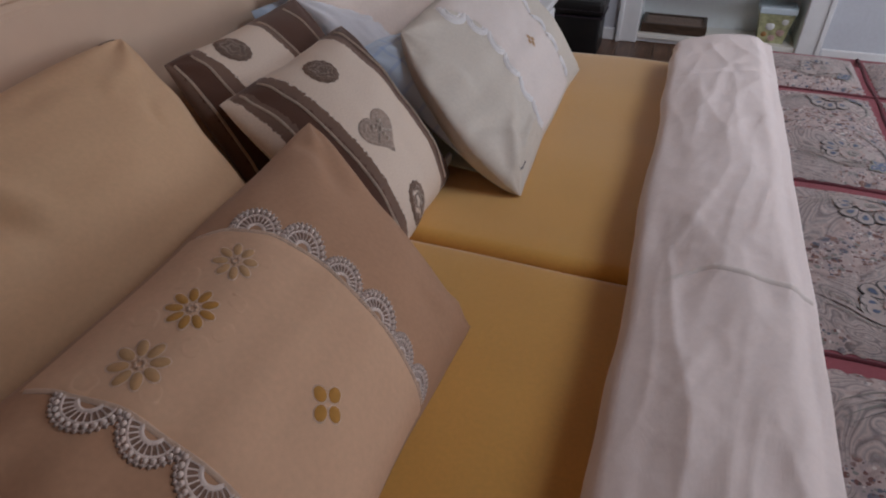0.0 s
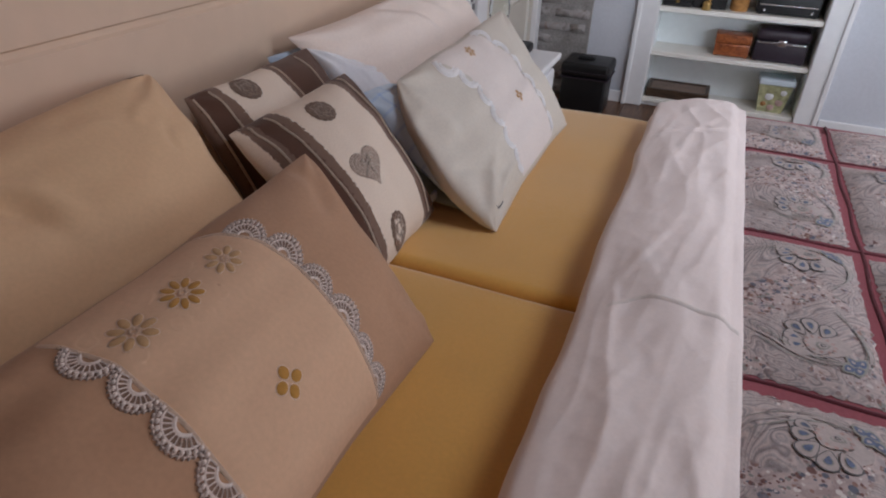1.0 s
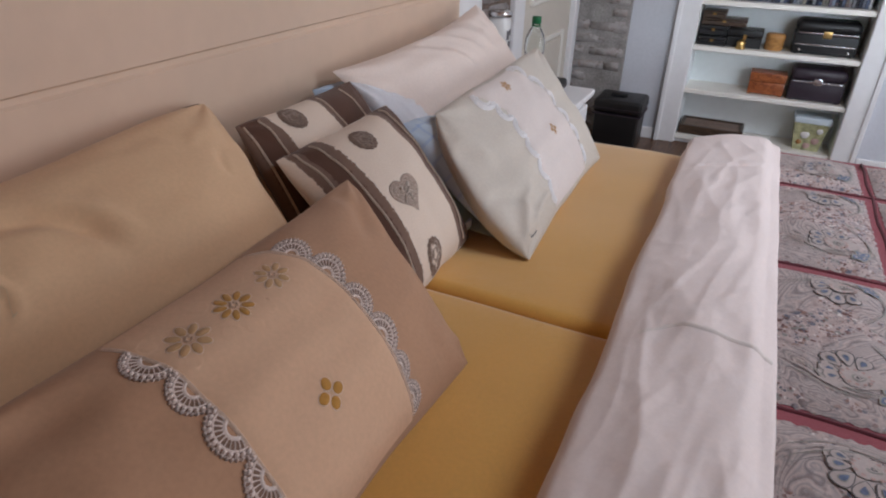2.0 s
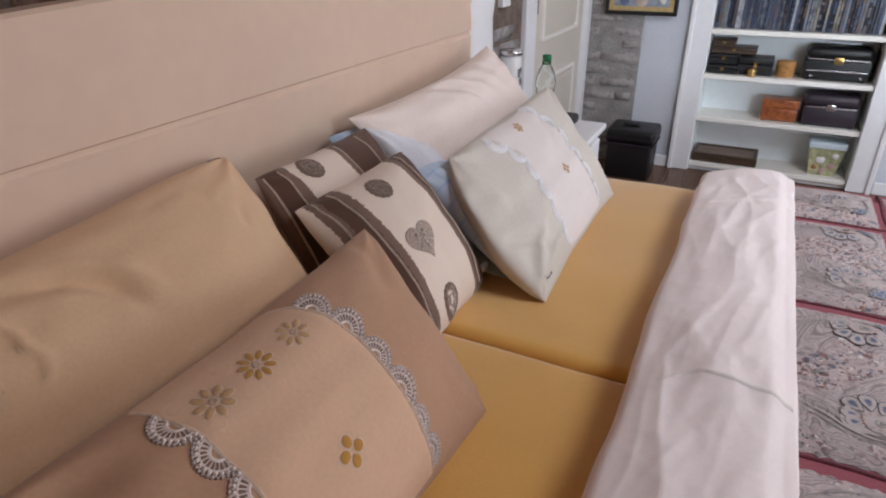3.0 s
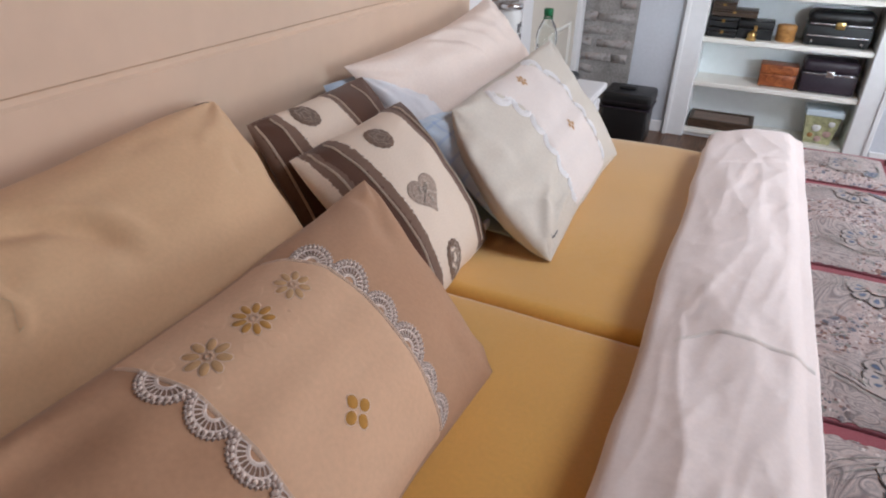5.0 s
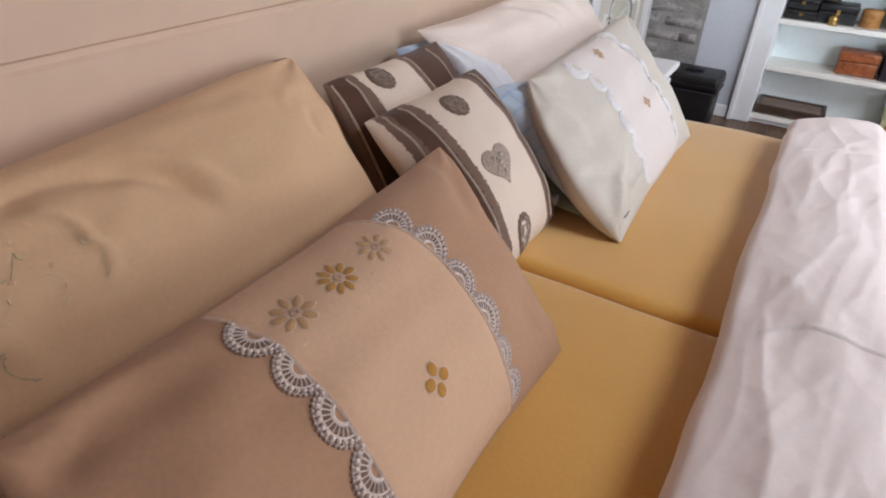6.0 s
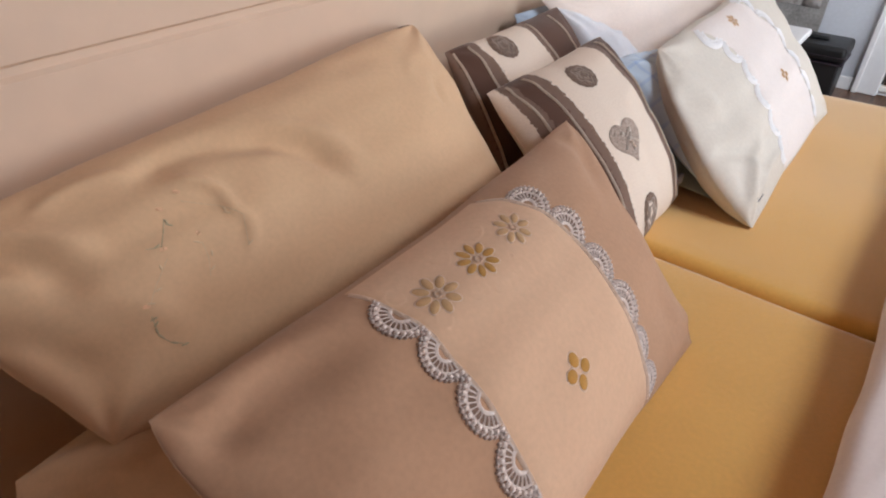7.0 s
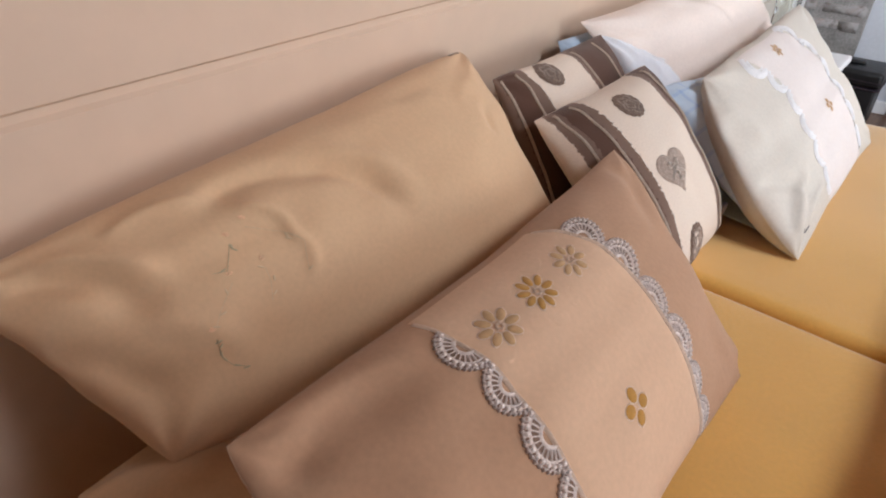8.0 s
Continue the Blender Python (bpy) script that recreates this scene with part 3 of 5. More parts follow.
class Cushion:
    """A stuffed cover between four corners: u runs along its top edge, v down. at(u, v, h) gives a place h above its front."""

    def __init__(self, tl, tr, bl, br, front, back, pinch=0.05, wrinkle=0.004, seed=0, plump=2.4, flat=0.55, folds=(), corner=0.025, bow=(0, 0, 0, 0)):
        # corner: how blunt the corners are; bow: inward sag of the top, right, bottom and left edges
        self.folds, self.corner, self.bow = folds, corner, bow
        self.c = [Vector(p) for p in (tl, tr, bl, br)]
        self.front, self.back, self.pinch, self.wrinkle, self.seed, self.plump, self.flat = front, back, pinch, wrinkle, seed, plump, flat
        tl, tr, bl, br = self.c
        self.n = ((bl + br - tl - tr).cross(tr + br - tl - bl)).normalized()
        if self.n.x + self.n.z < 0:
            self.n = -self.n
        self.lu = ((tr - tl).length + (br - bl).length) / 2
        self.lv = ((bl - tl).length + (br - tr).length) / 2

    def flat_at(self, u, v):
        k = 1 - self.corner * ((2 * u - 1) * (2 * v - 1)) ** 4
        top, right, bottom, left = self.bow
        su, sv = 2 * u - 1, 2 * v - 1
        a = 0.5 + (u - 0.5) * (1 - self.pinch * 4 * v * (1 - v)) * k
        b = 0.5 + (v - 0.5) * (1 - self.pinch * 4 * u * (1 - u)) * k
        a += 0.007 * noise.noise((v * 4.5, self.seed, 3 if u > 0.5 else 8)) * (2 * u - 1) ** 2 * 4 * v * (1 - v)
        b += 0.010 * noise.noise((u * 5.5, self.seed, 5 if v > 0.5 else 2)) * (2 * v - 1) ** 2 * 4 * u * (1 - u)
        a += (left * min(su, 0) ** 2 - right * max(su, 0) ** 2) * (1 - sv * sv)
        b += (top * min(sv, 0) ** 2 - bottom * max(sv, 0) ** 2) * (1 - su * su)
        tl, tr, bl, br = self.c
        return (tl * (1 - a) + tr * a) * (1 - b) + (bl * (1 - a) + br * a) * b

    def swell(self, u, v):
        p = self.plump
        return (max(0, 1 - abs(2 * u - 1) ** p) * max(0, 1 - abs(2 * v - 1) ** p)) ** self.flat

    def crease(self, u, v):
        w = self.wrinkle
        s = self.seed
        k = noise.noise((u * 3.0 + s, v * 7.0, s)) * 0.9 + noise.noise((u * 11 + v * 4 + s, v * 5 - u * 3, s + 4)) * 0.35
        r = 0.0
        for cu, cv in ((0, 0), (1, 0), (0, 1), (1, 1)):
            du, dv = (u - cu) * self.lu, (v - cv) * self.lv
            d = math.hypot(du, dv)
            r += math.exp(-d / 0.09) * math.sin(math.atan2(abs(dv), abs(du) + 1e-6) * 9 + s * 1.7 + cu + 2 * cv) * min(1, d / 0.03)
        z = w * (k + 0.9 * r)
        for u0, v0, u1, v1, depth, width in self.folds:
            a, b = Vector((u0 * self.lu, v0 * self.lv)), Vector((u1 * self.lu, v1 * self.lv))
            p = Vector((u * self.lu, v * self.lv))
            t = (p - a).dot(b - a) / (b - a).length_squared
            if -0.2 < t < 1.2:
                off = (p - a).cross(b - a) / (b - a).length - 0.012 * math.sin(math.pi * t)
                z += depth * math.exp(-(off / width) ** 2) * ss(-0.2, 0.15, t) * ss(1.2, 0.6, t)
        return z

    def at(self, u, v, h=0.0):
        f = self.swell(u, v)
        return self.flat_at(u, v) + self.n * (self.front * f + self.crease(u, v) * min(1, f * 3) + h)

    def behind(self, u, v):
        f = self.swell(u, v)
        p = self.flat_at(u, v) - self.n * (self.back * f)
        p.z = max(p.z, min(c.z for c in self.c) - 0.003)
        return p

    def build(self, name, material, label, category="pillow", group="pillows on the bed", nu=64, nv=52):
        verts, uvs, faces, idx = [], [], [], {}
        for side in (0, 1):
            for i in range(nu + 1):
                for j in range(nv + 1):
                    u, v = i / nu, j / nv
                    edge = i in (0, nu) or j in (0, nv)
                    if side and edge:
                        idx[1, i, j] = idx[0, i, j]
                        continue
                    # finer rows towards the seams
                    u, v = (0.5 - 0.5 * math.cos(math.pi * t) * (0.55 + 0.45 * abs(math.cos(math.pi * t))) for t in (u, v))
                    idx[side, i, j] = len(verts)
                    verts.append(self.behind(u, v) if side else self.at(u, v))
                    uvs.append((u, v))
            for i in range(nu):
                for j in range(nv):
                    q = [idx[side, i, j], idx[side, i + 1, j], idx[side, i + 1, j + 1], idx[side, i, j + 1]]
                    faces.append(tuple(q if side else q[::-1]))
        mid = sum(self.c, Vector()) / 4
        self.o = Vector((mid.x, mid.y, min(v.z for v in verts)))
        me = mesh_of(name, [v - self.o for v in verts], faces, material, uvs)
        bm = bmesh.new()
        bm.from_mesh(me)
        bmesh.ops.recalc_face_normals(bm, faces=bm.faces[:])
        bm.to_mesh(me)
        bm.free()
        self.ob = tagged(new(name, me), label, category, group)
        self.ob.location = self.o
        ring = [(i / 40, 0) for i in range(40)] + [(1, i / 30) for i in range(30)] + [(1 - i / 40, 1) for i in range(40)] + [(0, 1 - i / 30) for i in range(31)]
        part("seam", tube("seam", [self.flat_at(u, v) - self.o for u, v in ring], 0.0006, material, 6), self.ob)
        return self.ob

    # flat ornaments that follow the cover; metres along u and v round a middle
    def spot(self, mid, p, q, h):
        return self.at(mid[0] + p / self.lu, mid[1] + q / self.lv, h) - self.o

    def ribbon(self, bag, mid, pts, width, h=0.0025):
        """A low ridge along a line of (p, q) places."""
        verts, faces = bag
        b = len(verts)
        for i, (p, q) in enumerate(pts):
            a, c = pts[max(i - 1, 0)], pts[min(i + 1, len(pts) - 1)]
            d = Vector((c[0] - a[0], c[1] - a[1]))
            d = d.normalized() if d.length else Vector((1, 0))
            w = Vector((-d.y, d.x)) * width / 2
            verts += [self.spot(mid, p + w.x, q + w.y, 0.0004), self.spot(mid, p, q, h), self.spot(mid, p - w.x, q - w.y, 0.0004)]
        for i in range(len(pts) - 1):
            k = b + 3 * i
            faces += [(k, k + 1, k + 4, k + 3), (k + 1, k + 2, k + 5, k + 4)]

    def disc(self, bag, mid, p, q, rp, rq, h=0.003, turn=0.0, sides=10, lobes=0, low=0.0004):
        verts, faces = bag
        b = len(verts)
        ct, st = math.cos(turn), math.sin(turn)
        for f, hh in ((1.0, low), (0.85, h)):
            for k in range(sides):
                a = 2 * math.pi * k / sides
                g = f * (1 + 0.04 * math.cos(lobes * a)) if lobes else f
                x, y = rp * g * math.cos(a), rq * g * math.sin(a)
                verts.append(self.spot(mid, p + x * ct - y * st, q + x * st + y * ct, hh))
        for k in range(sides):
            n = (k + 1) % sides
            faces.append((b + k, b + n, b + sides + n, b + sides + k))
        faces.append(tuple(range(b + sides, b + 2 * sides)))

    def patch(self, name, edge0, edge1, v0, v1, material, h=0.0022, label=""):
        """A strip of cloth sewn on, between two lines of u given as functions of v."""
        nu, nv = 30, 44
        verts, faces = [], []
        for j in range(nv + 1):
            v = v0 + (v1 - v0) * j / nv
            for i in range(nu + 1):
                t = i / nu
                u = edge0(v) * (1 - t) + edge1(v) * t
                verts.append(self.at(u, v, 0.0004 if i in (0, nu) else h) - self.o)
        for j in range(nv):
            for i in range(nu):
                k = j * (nu + 1) + i
                faces.append((k, k + 1, k + nu + 2, k + nu + 1))
        return part(name, mesh_of(name, verts, faces, material), self.ob, label)

    def add(self, name, bag, material, label="", parent=None):
        return part(name, mesh_of(name, bag[0], bag[1], material), parent or self.ob, label)


def along(pts):
    """A smooth line u(v) through a few (u, v)."""
    def f(v):
        if v <= pts[0][1]:
            return pts[0][0]
        for (u0, v0), (u1, v1) in zip(pts, pts[1:]):
            if v <= v1:
                return u0 + (u1 - u0) * ss(0, 1, (v - v0) / (v1 - v0)) * 0.4 + (u1 - u0) * 0.6 * (v - v0) / (v1 - v0)
        return pts[-1][0]
    return f


def scallop(cu, line, va, vb, out, light, dark, filled=False, tall=0.92):
    """One crocheted fan on the border of a band: a core, spokes, a rim and picot beads. out: +1 or -1, towards more or less u."""
    ua, ub = line(va), line(vb)
    mid = ((ua + ub) / 2, (va + vb) / 2)
    dp, dq = (ub - ua) * cu.lu, (vb - va) * cu.lv
    r = math.hypot(dp, dq) / 2 * 1.02
    ex = Vector((dp, dq)).normalized()
    ey = Vector((out * abs(ex.y), -out * ex.x * (1 if ex.y > 0 else -1)))

    def xy(f, a):
        s = ex * math.cos(a) * r * f + ey * math.sin(a) * r * f * tall
        return (s.x, s.y)

    arc = [math.pi * k / 16 for k in range(17)]
    bag = ([], [])
    if filled:
        cu.ribbon(bag, mid, [xy(0.82, a) for a in arc], r * 0.4, 0.0045)
        cu.ribbon(bag, mid, [xy(0.5, a) for a in arc], r * 0.12, 0.003)
        for k in range(5):
            a = math.pi * (k + 0.5) / 5
            cu.ribbon(bag, mid, [xy(0.5, a), xy(0.68, a)], r * 0.08, 0.003)
        cu.add("lace_scallop", bag, light, "white crocheted lace loop")
        return
    cu.ribbon(bag, mid, [xy(0.34, a) for a in arc], r * 0.15, 0.003)
    cu.ribbon(bag, mid, [xy(0.72, a) for a in arc], r * 0.09, 0.003)
    for k in range(11):
        a = math.pi * (k + 0.5) / 11
        cu.ribbon(bag, mid, [xy(0.4, a), xy(0.56, a), xy(0.72, a)], r * 0.055, 0.003)
    for k in range(12):
        x, y = xy(0.85, math.pi * (k + 0.5) / 12)
        cu.disc(bag, mid, x, y, r * 0.082, r * 0.082, 0.004, 0, 7)
    fan = cu.add("lace_scallop", bag, light, "crocheted lace fan")
    # netting under the fan; its dark colour paints the shade in the gaps
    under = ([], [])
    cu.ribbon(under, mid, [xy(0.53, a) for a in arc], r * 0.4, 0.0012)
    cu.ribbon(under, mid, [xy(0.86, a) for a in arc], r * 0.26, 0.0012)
    cu.add("lace_ground", under, M_LACESHADE, "netting with the shade in its gaps painted dark", fan)
    # picot rim, coloured greyer to paint the shade it lies in
    edge = ([], [])
    cu.ribbon(edge, mid, [xy(0.95 + 0.03 * math.sin(k * 2.1), math.pi * k / 60) for k in range(61)], r * 0.05, 0.003)
    for k in range(17):
        x, y = xy(0.99, math.pi * (k + 0.5) / 17)
        cu.disc(edge, mid, x, y, r * 0.055, r * 0.055, 0.0035, 0, 6)
    cu.add("picot_edge", edge, dark, "picot edge with its shade in the colour", fan)


def bloom(cu, mid, petals, inner, length, width, material, spin=0.0, core=True):
    """An embroidered flower: satin petals with pale outlines round a small ring."""
    bag, rim = ([], []), ([], [])
    for k in range(petals):
        a = spin + 2 * math.pi * k / petals
        d = inner + length / 2
        x, y = d * math.cos(a), d * math.sin(a)
        cu.disc(bag, mid, x, y, length / 2, width / 2, 0.0033, a, 14, low=0.0028)
        cu.disc(rim, mid, x, y, length / 2 + 0.0016, width / 2 + 0.0012, 0.0027, a, 14, low=0.0023)
    f = cu.add("embroidered_flower", bag, material, "satin-stitched flower")
    if core:
        for k in range(7):
            a = 2 * math.pi * k / 7
            cu.disc(rim, mid, inner * 0.5 * math.cos(a), inner * 0.5 * math.sin(a), inner * 0.2, inner * 0.2, 0.0045, 0, 6)
    cu.add("outline", rim, M_OUTLINE, "pale stitched outline", f)


def lean_pillow():
    """The big cream pillow against the headboard, with a faint stitched garland."""
    cu = Cushion((-0.352, -0.80, 0.764), (-0.35, -0.03, 0.82), (-0.165, -0.715, 0.592), (-0.02, -0.15, 0.575), 0.095, 0.03, 0.03, 0.0065, 3.1, 2.6, 0.43,
                 ((0.3, 0.2, 0.47, 0.28, -0.011, 0.016), (0.46, 0.26, 0.575, 0.53, -0.013, 0.015), (0.5, 0.22, 0.62, 0.5, 0.006, 0.012), (0.33, 0.28, 0.365, 0.48, 0.007, 0.007), (0.365, 0.45, 0.35, 0.62, 0.004, 0.008), (0.05, 0.15, 0.13, 0.46, -0.015, 0.017), (0.09, 0.12, 0.18, 0.42, 0.008, 0.014), (0.0, 0.4, 0.06, 0.76, -0.01, 0.02), (0.18, 0.14, 0.3, 0.2, 0.006, 0.01), (0.12, 0.5, 0.2, 0.8, 0.005, 0.02), (0.84, 0.24, 0.95, 0.2, 0.003, 0.012), (0.7, 0.14, 0.86, 0.22, -0.003, 0.014), (0.88, 0.4, 0.93, 0.3, -0.004, 0.01)))
    cu.build("pillow", M_CREAM, "large cream cotton pillow leaning on the headboard", nu=180, nv=110)
    for k, (path, thread, leaves) in enumerate((
            (((0.168, 0.67), (0.164, 0.697), (0.158, 0.74), (0.165, 0.775), (0.178, 0.795)), M_THREAD, 6),
            (((0.275, 0.39), (0.262, 0.43), (0.245, 0.475), (0.225, 0.46)), M_THREAD, 3),
            (((0.295, 0.52), (0.29, 0.57), (0.273, 0.635)), M_PALETHREAD, 3),
            (((0.24, 0.52), (0.2, 0.59), (0.178, 0.635)), M_PALETHREAD, 3),
            (((0.31, 0.36), (0.35, 0.43), (0.37, 0.5), (0.35, 0.6)), M_PALETHREAD, 3))):
        bag, dots = ([], []), ([], [])
        pts = [(u * cu.lu, v * cu.lv) for u, v in path]
        line = [(pts[i][0] * (1 - t) + pts[i + 1][0] * t, pts[i][1] * (1 - t) + pts[i + 1][1] * t) for i in range(len(pts) - 1) for t in (0, 0.35, 0.7)] + pts[-1:]
        cu.ribbon(bag, (0, 0), line, 0.0009, 0.0005)
        for i in range(leaves):
            p, q = line[(i * 5 + k) % len(line)]
            cu.disc(bag, (0, 0), p + 0.004 * math.sin(3.1 * i + k), q + 0.004 * math.cos(2.3 * i), 0.0042, 0.0013, 0.0006, 1.9 * i + k, 8)
        cu.add("stitched_tendril", bag, thread, "faded stitched tendril")
        cu.disc(dots, (0, 0), line[0][0] + 0.003, line[0][1] - 0.012, 0.004, 0.0028, 0.0005, k, 10, 5)
        cu.add("stitched_blossom", dots, M_PEACHTHREAD, "faded peach stitching")
    # shade inside the open zip end, painted as a grey strip
    slit = ([], [])
    cu.ribbon(slit, (0.945, 0.012), [(-0.02, 0.004), (-0.008, 0.0015), (0.006, 0.0), (0.018, -0.001)], 0.009, 0.0012)
    cu.add("zip_gap_shade", slit, M_TAUPE, "open end of the cover's zip, its shade painted grey")
    return cu


def lace_pillow():
    """Beige pillow with a pale linen band edged in crochet, lying against the big one."""
    cu = Cushion((-0.015, -0.735, 0.762), (-0.06, -0.028, 0.74), (0.226, -0.72, 0.56), (0.224, -0.155, 0.546), 0.077, 0.06, 0.04, 0.005, 1.3, 2.3, 0.58,
                 ((0.03, 0.12, 0.2, 0.2, -0.014, 0.03), (0.0, 0.45, 0.2, 0.4, 0.012, 0.035), (0.04, 0.9, 0.24, 0.66, -0.014, 0.03), (0.05, 0.05, 0.24, 0.1, 0.008, 0.02), (0.9, 0.06, 0.84, 0.3, -0.006, 0.02), (0.97, 0.9, 0.85, 0.75, 0.008, 0.02)), 0.045, (0.03, 0, 0.035, 0))
    cu.build("pillow", M_BEIGE, "beige cotton pillow with a lace-edged linen band", nu=130, nv=90)
    left = along([(0.275, 0.02), (0.285, 0.095), (0.297, 0.25), (0.3, 0.41), (0.3, 0.6), (0.305, 0.8), (0.31, 1.0)])
    right = along([(0.56, 0.02), (0.595, 0.098), (0.63, 0.242), (0.657, 0.4), (0.662, 0.548), (0.668, 0.712), (0.672, 0.83), (0.672, 1.0)])
    cu.patch("linen_band", left, right, 0.02, 0.965, M_BAND, label="pale peach linen band")
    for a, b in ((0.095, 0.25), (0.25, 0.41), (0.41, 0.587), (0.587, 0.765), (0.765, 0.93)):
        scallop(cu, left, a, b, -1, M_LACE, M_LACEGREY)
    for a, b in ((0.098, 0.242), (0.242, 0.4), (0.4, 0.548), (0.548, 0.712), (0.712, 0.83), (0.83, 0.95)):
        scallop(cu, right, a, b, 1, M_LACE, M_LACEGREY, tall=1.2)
    for line in (left, right):
        bag = ([], [])
        cu.ribbon(bag, (0, 0), [(line(v) * cu.lu, v * cu.lv) for v in (0.03 + 0.92 * i / 50 for i in range(51))], 0.005, 0.004)
        cu.add("hem_stitch", bag, M_OUTLINE, "pale stitched hem")
    bloom(cu, (0.3485, 0.195), 8, 0.007, 0.0155, 0.0088, M_PETALP, 0.2)
    bloom(cu, (0.445, 0.191), 9, 0.0075, 0.0152, 0.0082, M_PETAL, 0.1)
    bloom(cu, (0.544, 0.187), 8, 0.007, 0.015, 0.0085, M_PETALP, 0.3)
    bloom(cu, (0.474, 0.638), 4, 0.004, 0.0152, 0.0135, M_PETAL, 0.1, False)
    for i, (u, v) in enumerate(((0.325, 0.27), (0.4, 0.27), (0.4, 0.11), (0.49, 0.27), (0.49, 0.11), (0.575, 0.25), (0.31, 0.13), (0.56, 0.13), (0.44, 0.3))):
        curl = ([], [])
        pts = [((0.005 + 0.008 * t) * math.cos(6 * t + i), (0.005 + 0.008 * t) * math.sin(6 * t + i)) for t in (k / 14 for k in range(15))]
        cu.ribbon(curl, (u, v), [(p * (1 + 0.4 * math.sin(9 * i + p * 300)), q) for p, q in pts], 0.011, 0.0028)
        cu.add("raised_scroll", curl, M_BAND, "tone-on-tone scroll")
    return cu


def heart_line(s):
    return [(s * 0.062 * 16 * math.sin(t) ** 3, -s * 0.062 * (13 * math.cos(t) - 5 * math.cos(2 * t) - 2 * math.cos(3 * t) - math.cos(4 * t))) for t in (2 * math.pi * i / 40 for i in range(41))]


def banded(tl, tr, bl, br, front, seed, label, cloth, cords, spots, mid):
    """Cream pillow with dark bands down both sides, cords and embroidered medallions."""
    cu = Cushion(tl, tr, bl, br, front, 0.05, 0.05, 0.003, seed, 2.3, 0.55, corner=0.035)
    cu.build("pillow", cloth, label, nu=60, nv=52)
    for u in cords:
        bag = ([], [])
        cu.ribbon(bag, (u, 0), [(0, v * cu.lv) for v in (0.03 + 0.94 * i / 40 for i in range(41))], 0.0034, 0.0036)
        cu.add("cord", bag, M_CORD, "thin cream cord")
    for u, v in spots:
        bag, top = ([], []), ([], [])
        cu.disc(bag, (u, v), 0, 0, 0.025, 0.028, 0.0026, 0, 56, 14)
        medal = cu.add("medallion", bag, M_TAUPE, "taupe embroidered medallion")
        for rr in (0.008, 0.015):
            top = ([], [])
            cu.ribbon(top, (u, v), [(rr * math.cos(t) * (1 + 0.2 * math.sin(5 * t)), rr * 1.2 * math.sin(t) * (1 + 0.2 * math.sin(5 * t))) for t in (2 * math.pi * i / 24 for i in range(25))], 0.0022, 0.0036)
            cu.add("scroll", top, M_HEART, "paler scroll stitching", medal)
    hl = heart_line(0.034)
    bag = ([], [])
    for f in (1.0, 0.8, 0.6, 0.4, 0.2):
        cu.ribbon(bag, mid, [(p * f, q * f) for p, q in hl], 0.0085, 0.0026)
    heart = cu.add("heart", bag, M_HEART, "taupe embroidered heart")
    top = ([], [])
    for sx in (-1, 1):
        cu.ribbon(top, mid, [(sx * (0.004 + 0.008 * t) * (1.4 + math.cos(5 * t)), -0.014 + 0.026 * t + 0.004 * math.sin(7 * t)) for t in (i / 16 for i in range(17))], 0.003, 0.0048)
        cu.add("scroll", top, M_TAUPEL, "silver scroll stitching", heart)
        top = ([], [])
        cu.disc(top, mid, sx * 0.01, -0.01, 0.004, 0.004, 0.0048, 0, 8)
        cu.add("knot", top, M_TAUPEL, "silver stitched knot", heart)
        top = ([], [])
    for t in range(4):
        top = ([], [])
        cu.disc(top, mid, 0, -0.006 + 0.008 * t, 0.003, 0.0036, 0.0048, 0, 8)
        cu.add("knot", top, M_TAUPEL, "silver stitched knot", heart)
    return cu


def greige_pillow():
    cu = Cushion((-0.05, 0.252, 0.768), (-0.085, 1.005, 0.765), (0.204, 0.15, 0.548), (0.2, 0.74, 0.556), 0.044, 0.095, 0.028, 0.006, 6.4, 2.6, 0.5,
                 ((0.0, 0.95, 0.2, 0.7, 0.010, 0.014), (0.03, 0.6, 0.16, 0.85, -0.008, 0.014), (0.02, 0.2, 0.1, 0.5, 0.006, 0.016), (0.1, 0.9, 0.3, 0.86, 0.006, 0.01)), 0.025, (0, 0, 0.03, -0.07))
    cu.build("pillow", M_GREY, "pale greige pillow with a white lace-edged band", nu=130, nv=90)
    left = along([(0.2, 0.03), (0.25, 0.12), (0.315, 0.27), (0.325, 0.48), (0.315, 0.68), (0.315, 1.0)])
    right = along([(0.53, 0.03), (0.6, 0.15), (0.67, 0.35), (0.7, 0.6), (0.72, 0.8), (0.7, 1.0)])
    cu.patch("linen_band", lambda v: left(v) - 0.008, lambda v: right(v) + 0.008, 0.03, 0.96, M_GREYBAND, label="white rose linen band")
    steps = [0.04 + 0.15 * k for k in range(7)]
    for a, b in zip(steps, steps[1:]):
        scallop(cu, left, a, b, -1, M_LACEW, None, True, 0.8)
        scallop(cu, right, a, b, 1, M_LACEW, None, True, 1.05)
    bloom(cu, (0.528, 0.577), 4, 0.0035, 0.012, 0.0105, M_PETALP, 0.1, False)
    bloom(cu, (0.416, 0.129), 6, 0.005, 0.014, 0.009, M_PETALP, 0.3)
    slit = ([], [])
    cu.ribbon(slit, (0.075, 0.925), [(-0.02, -0.012), (-0.008, -0.002), (0.006, 0.002), (0.02, 0.0)], 0.004, 0.0016)
    cu.add("zip", slit, M_INK, "dark open end of the zip")
    return cu


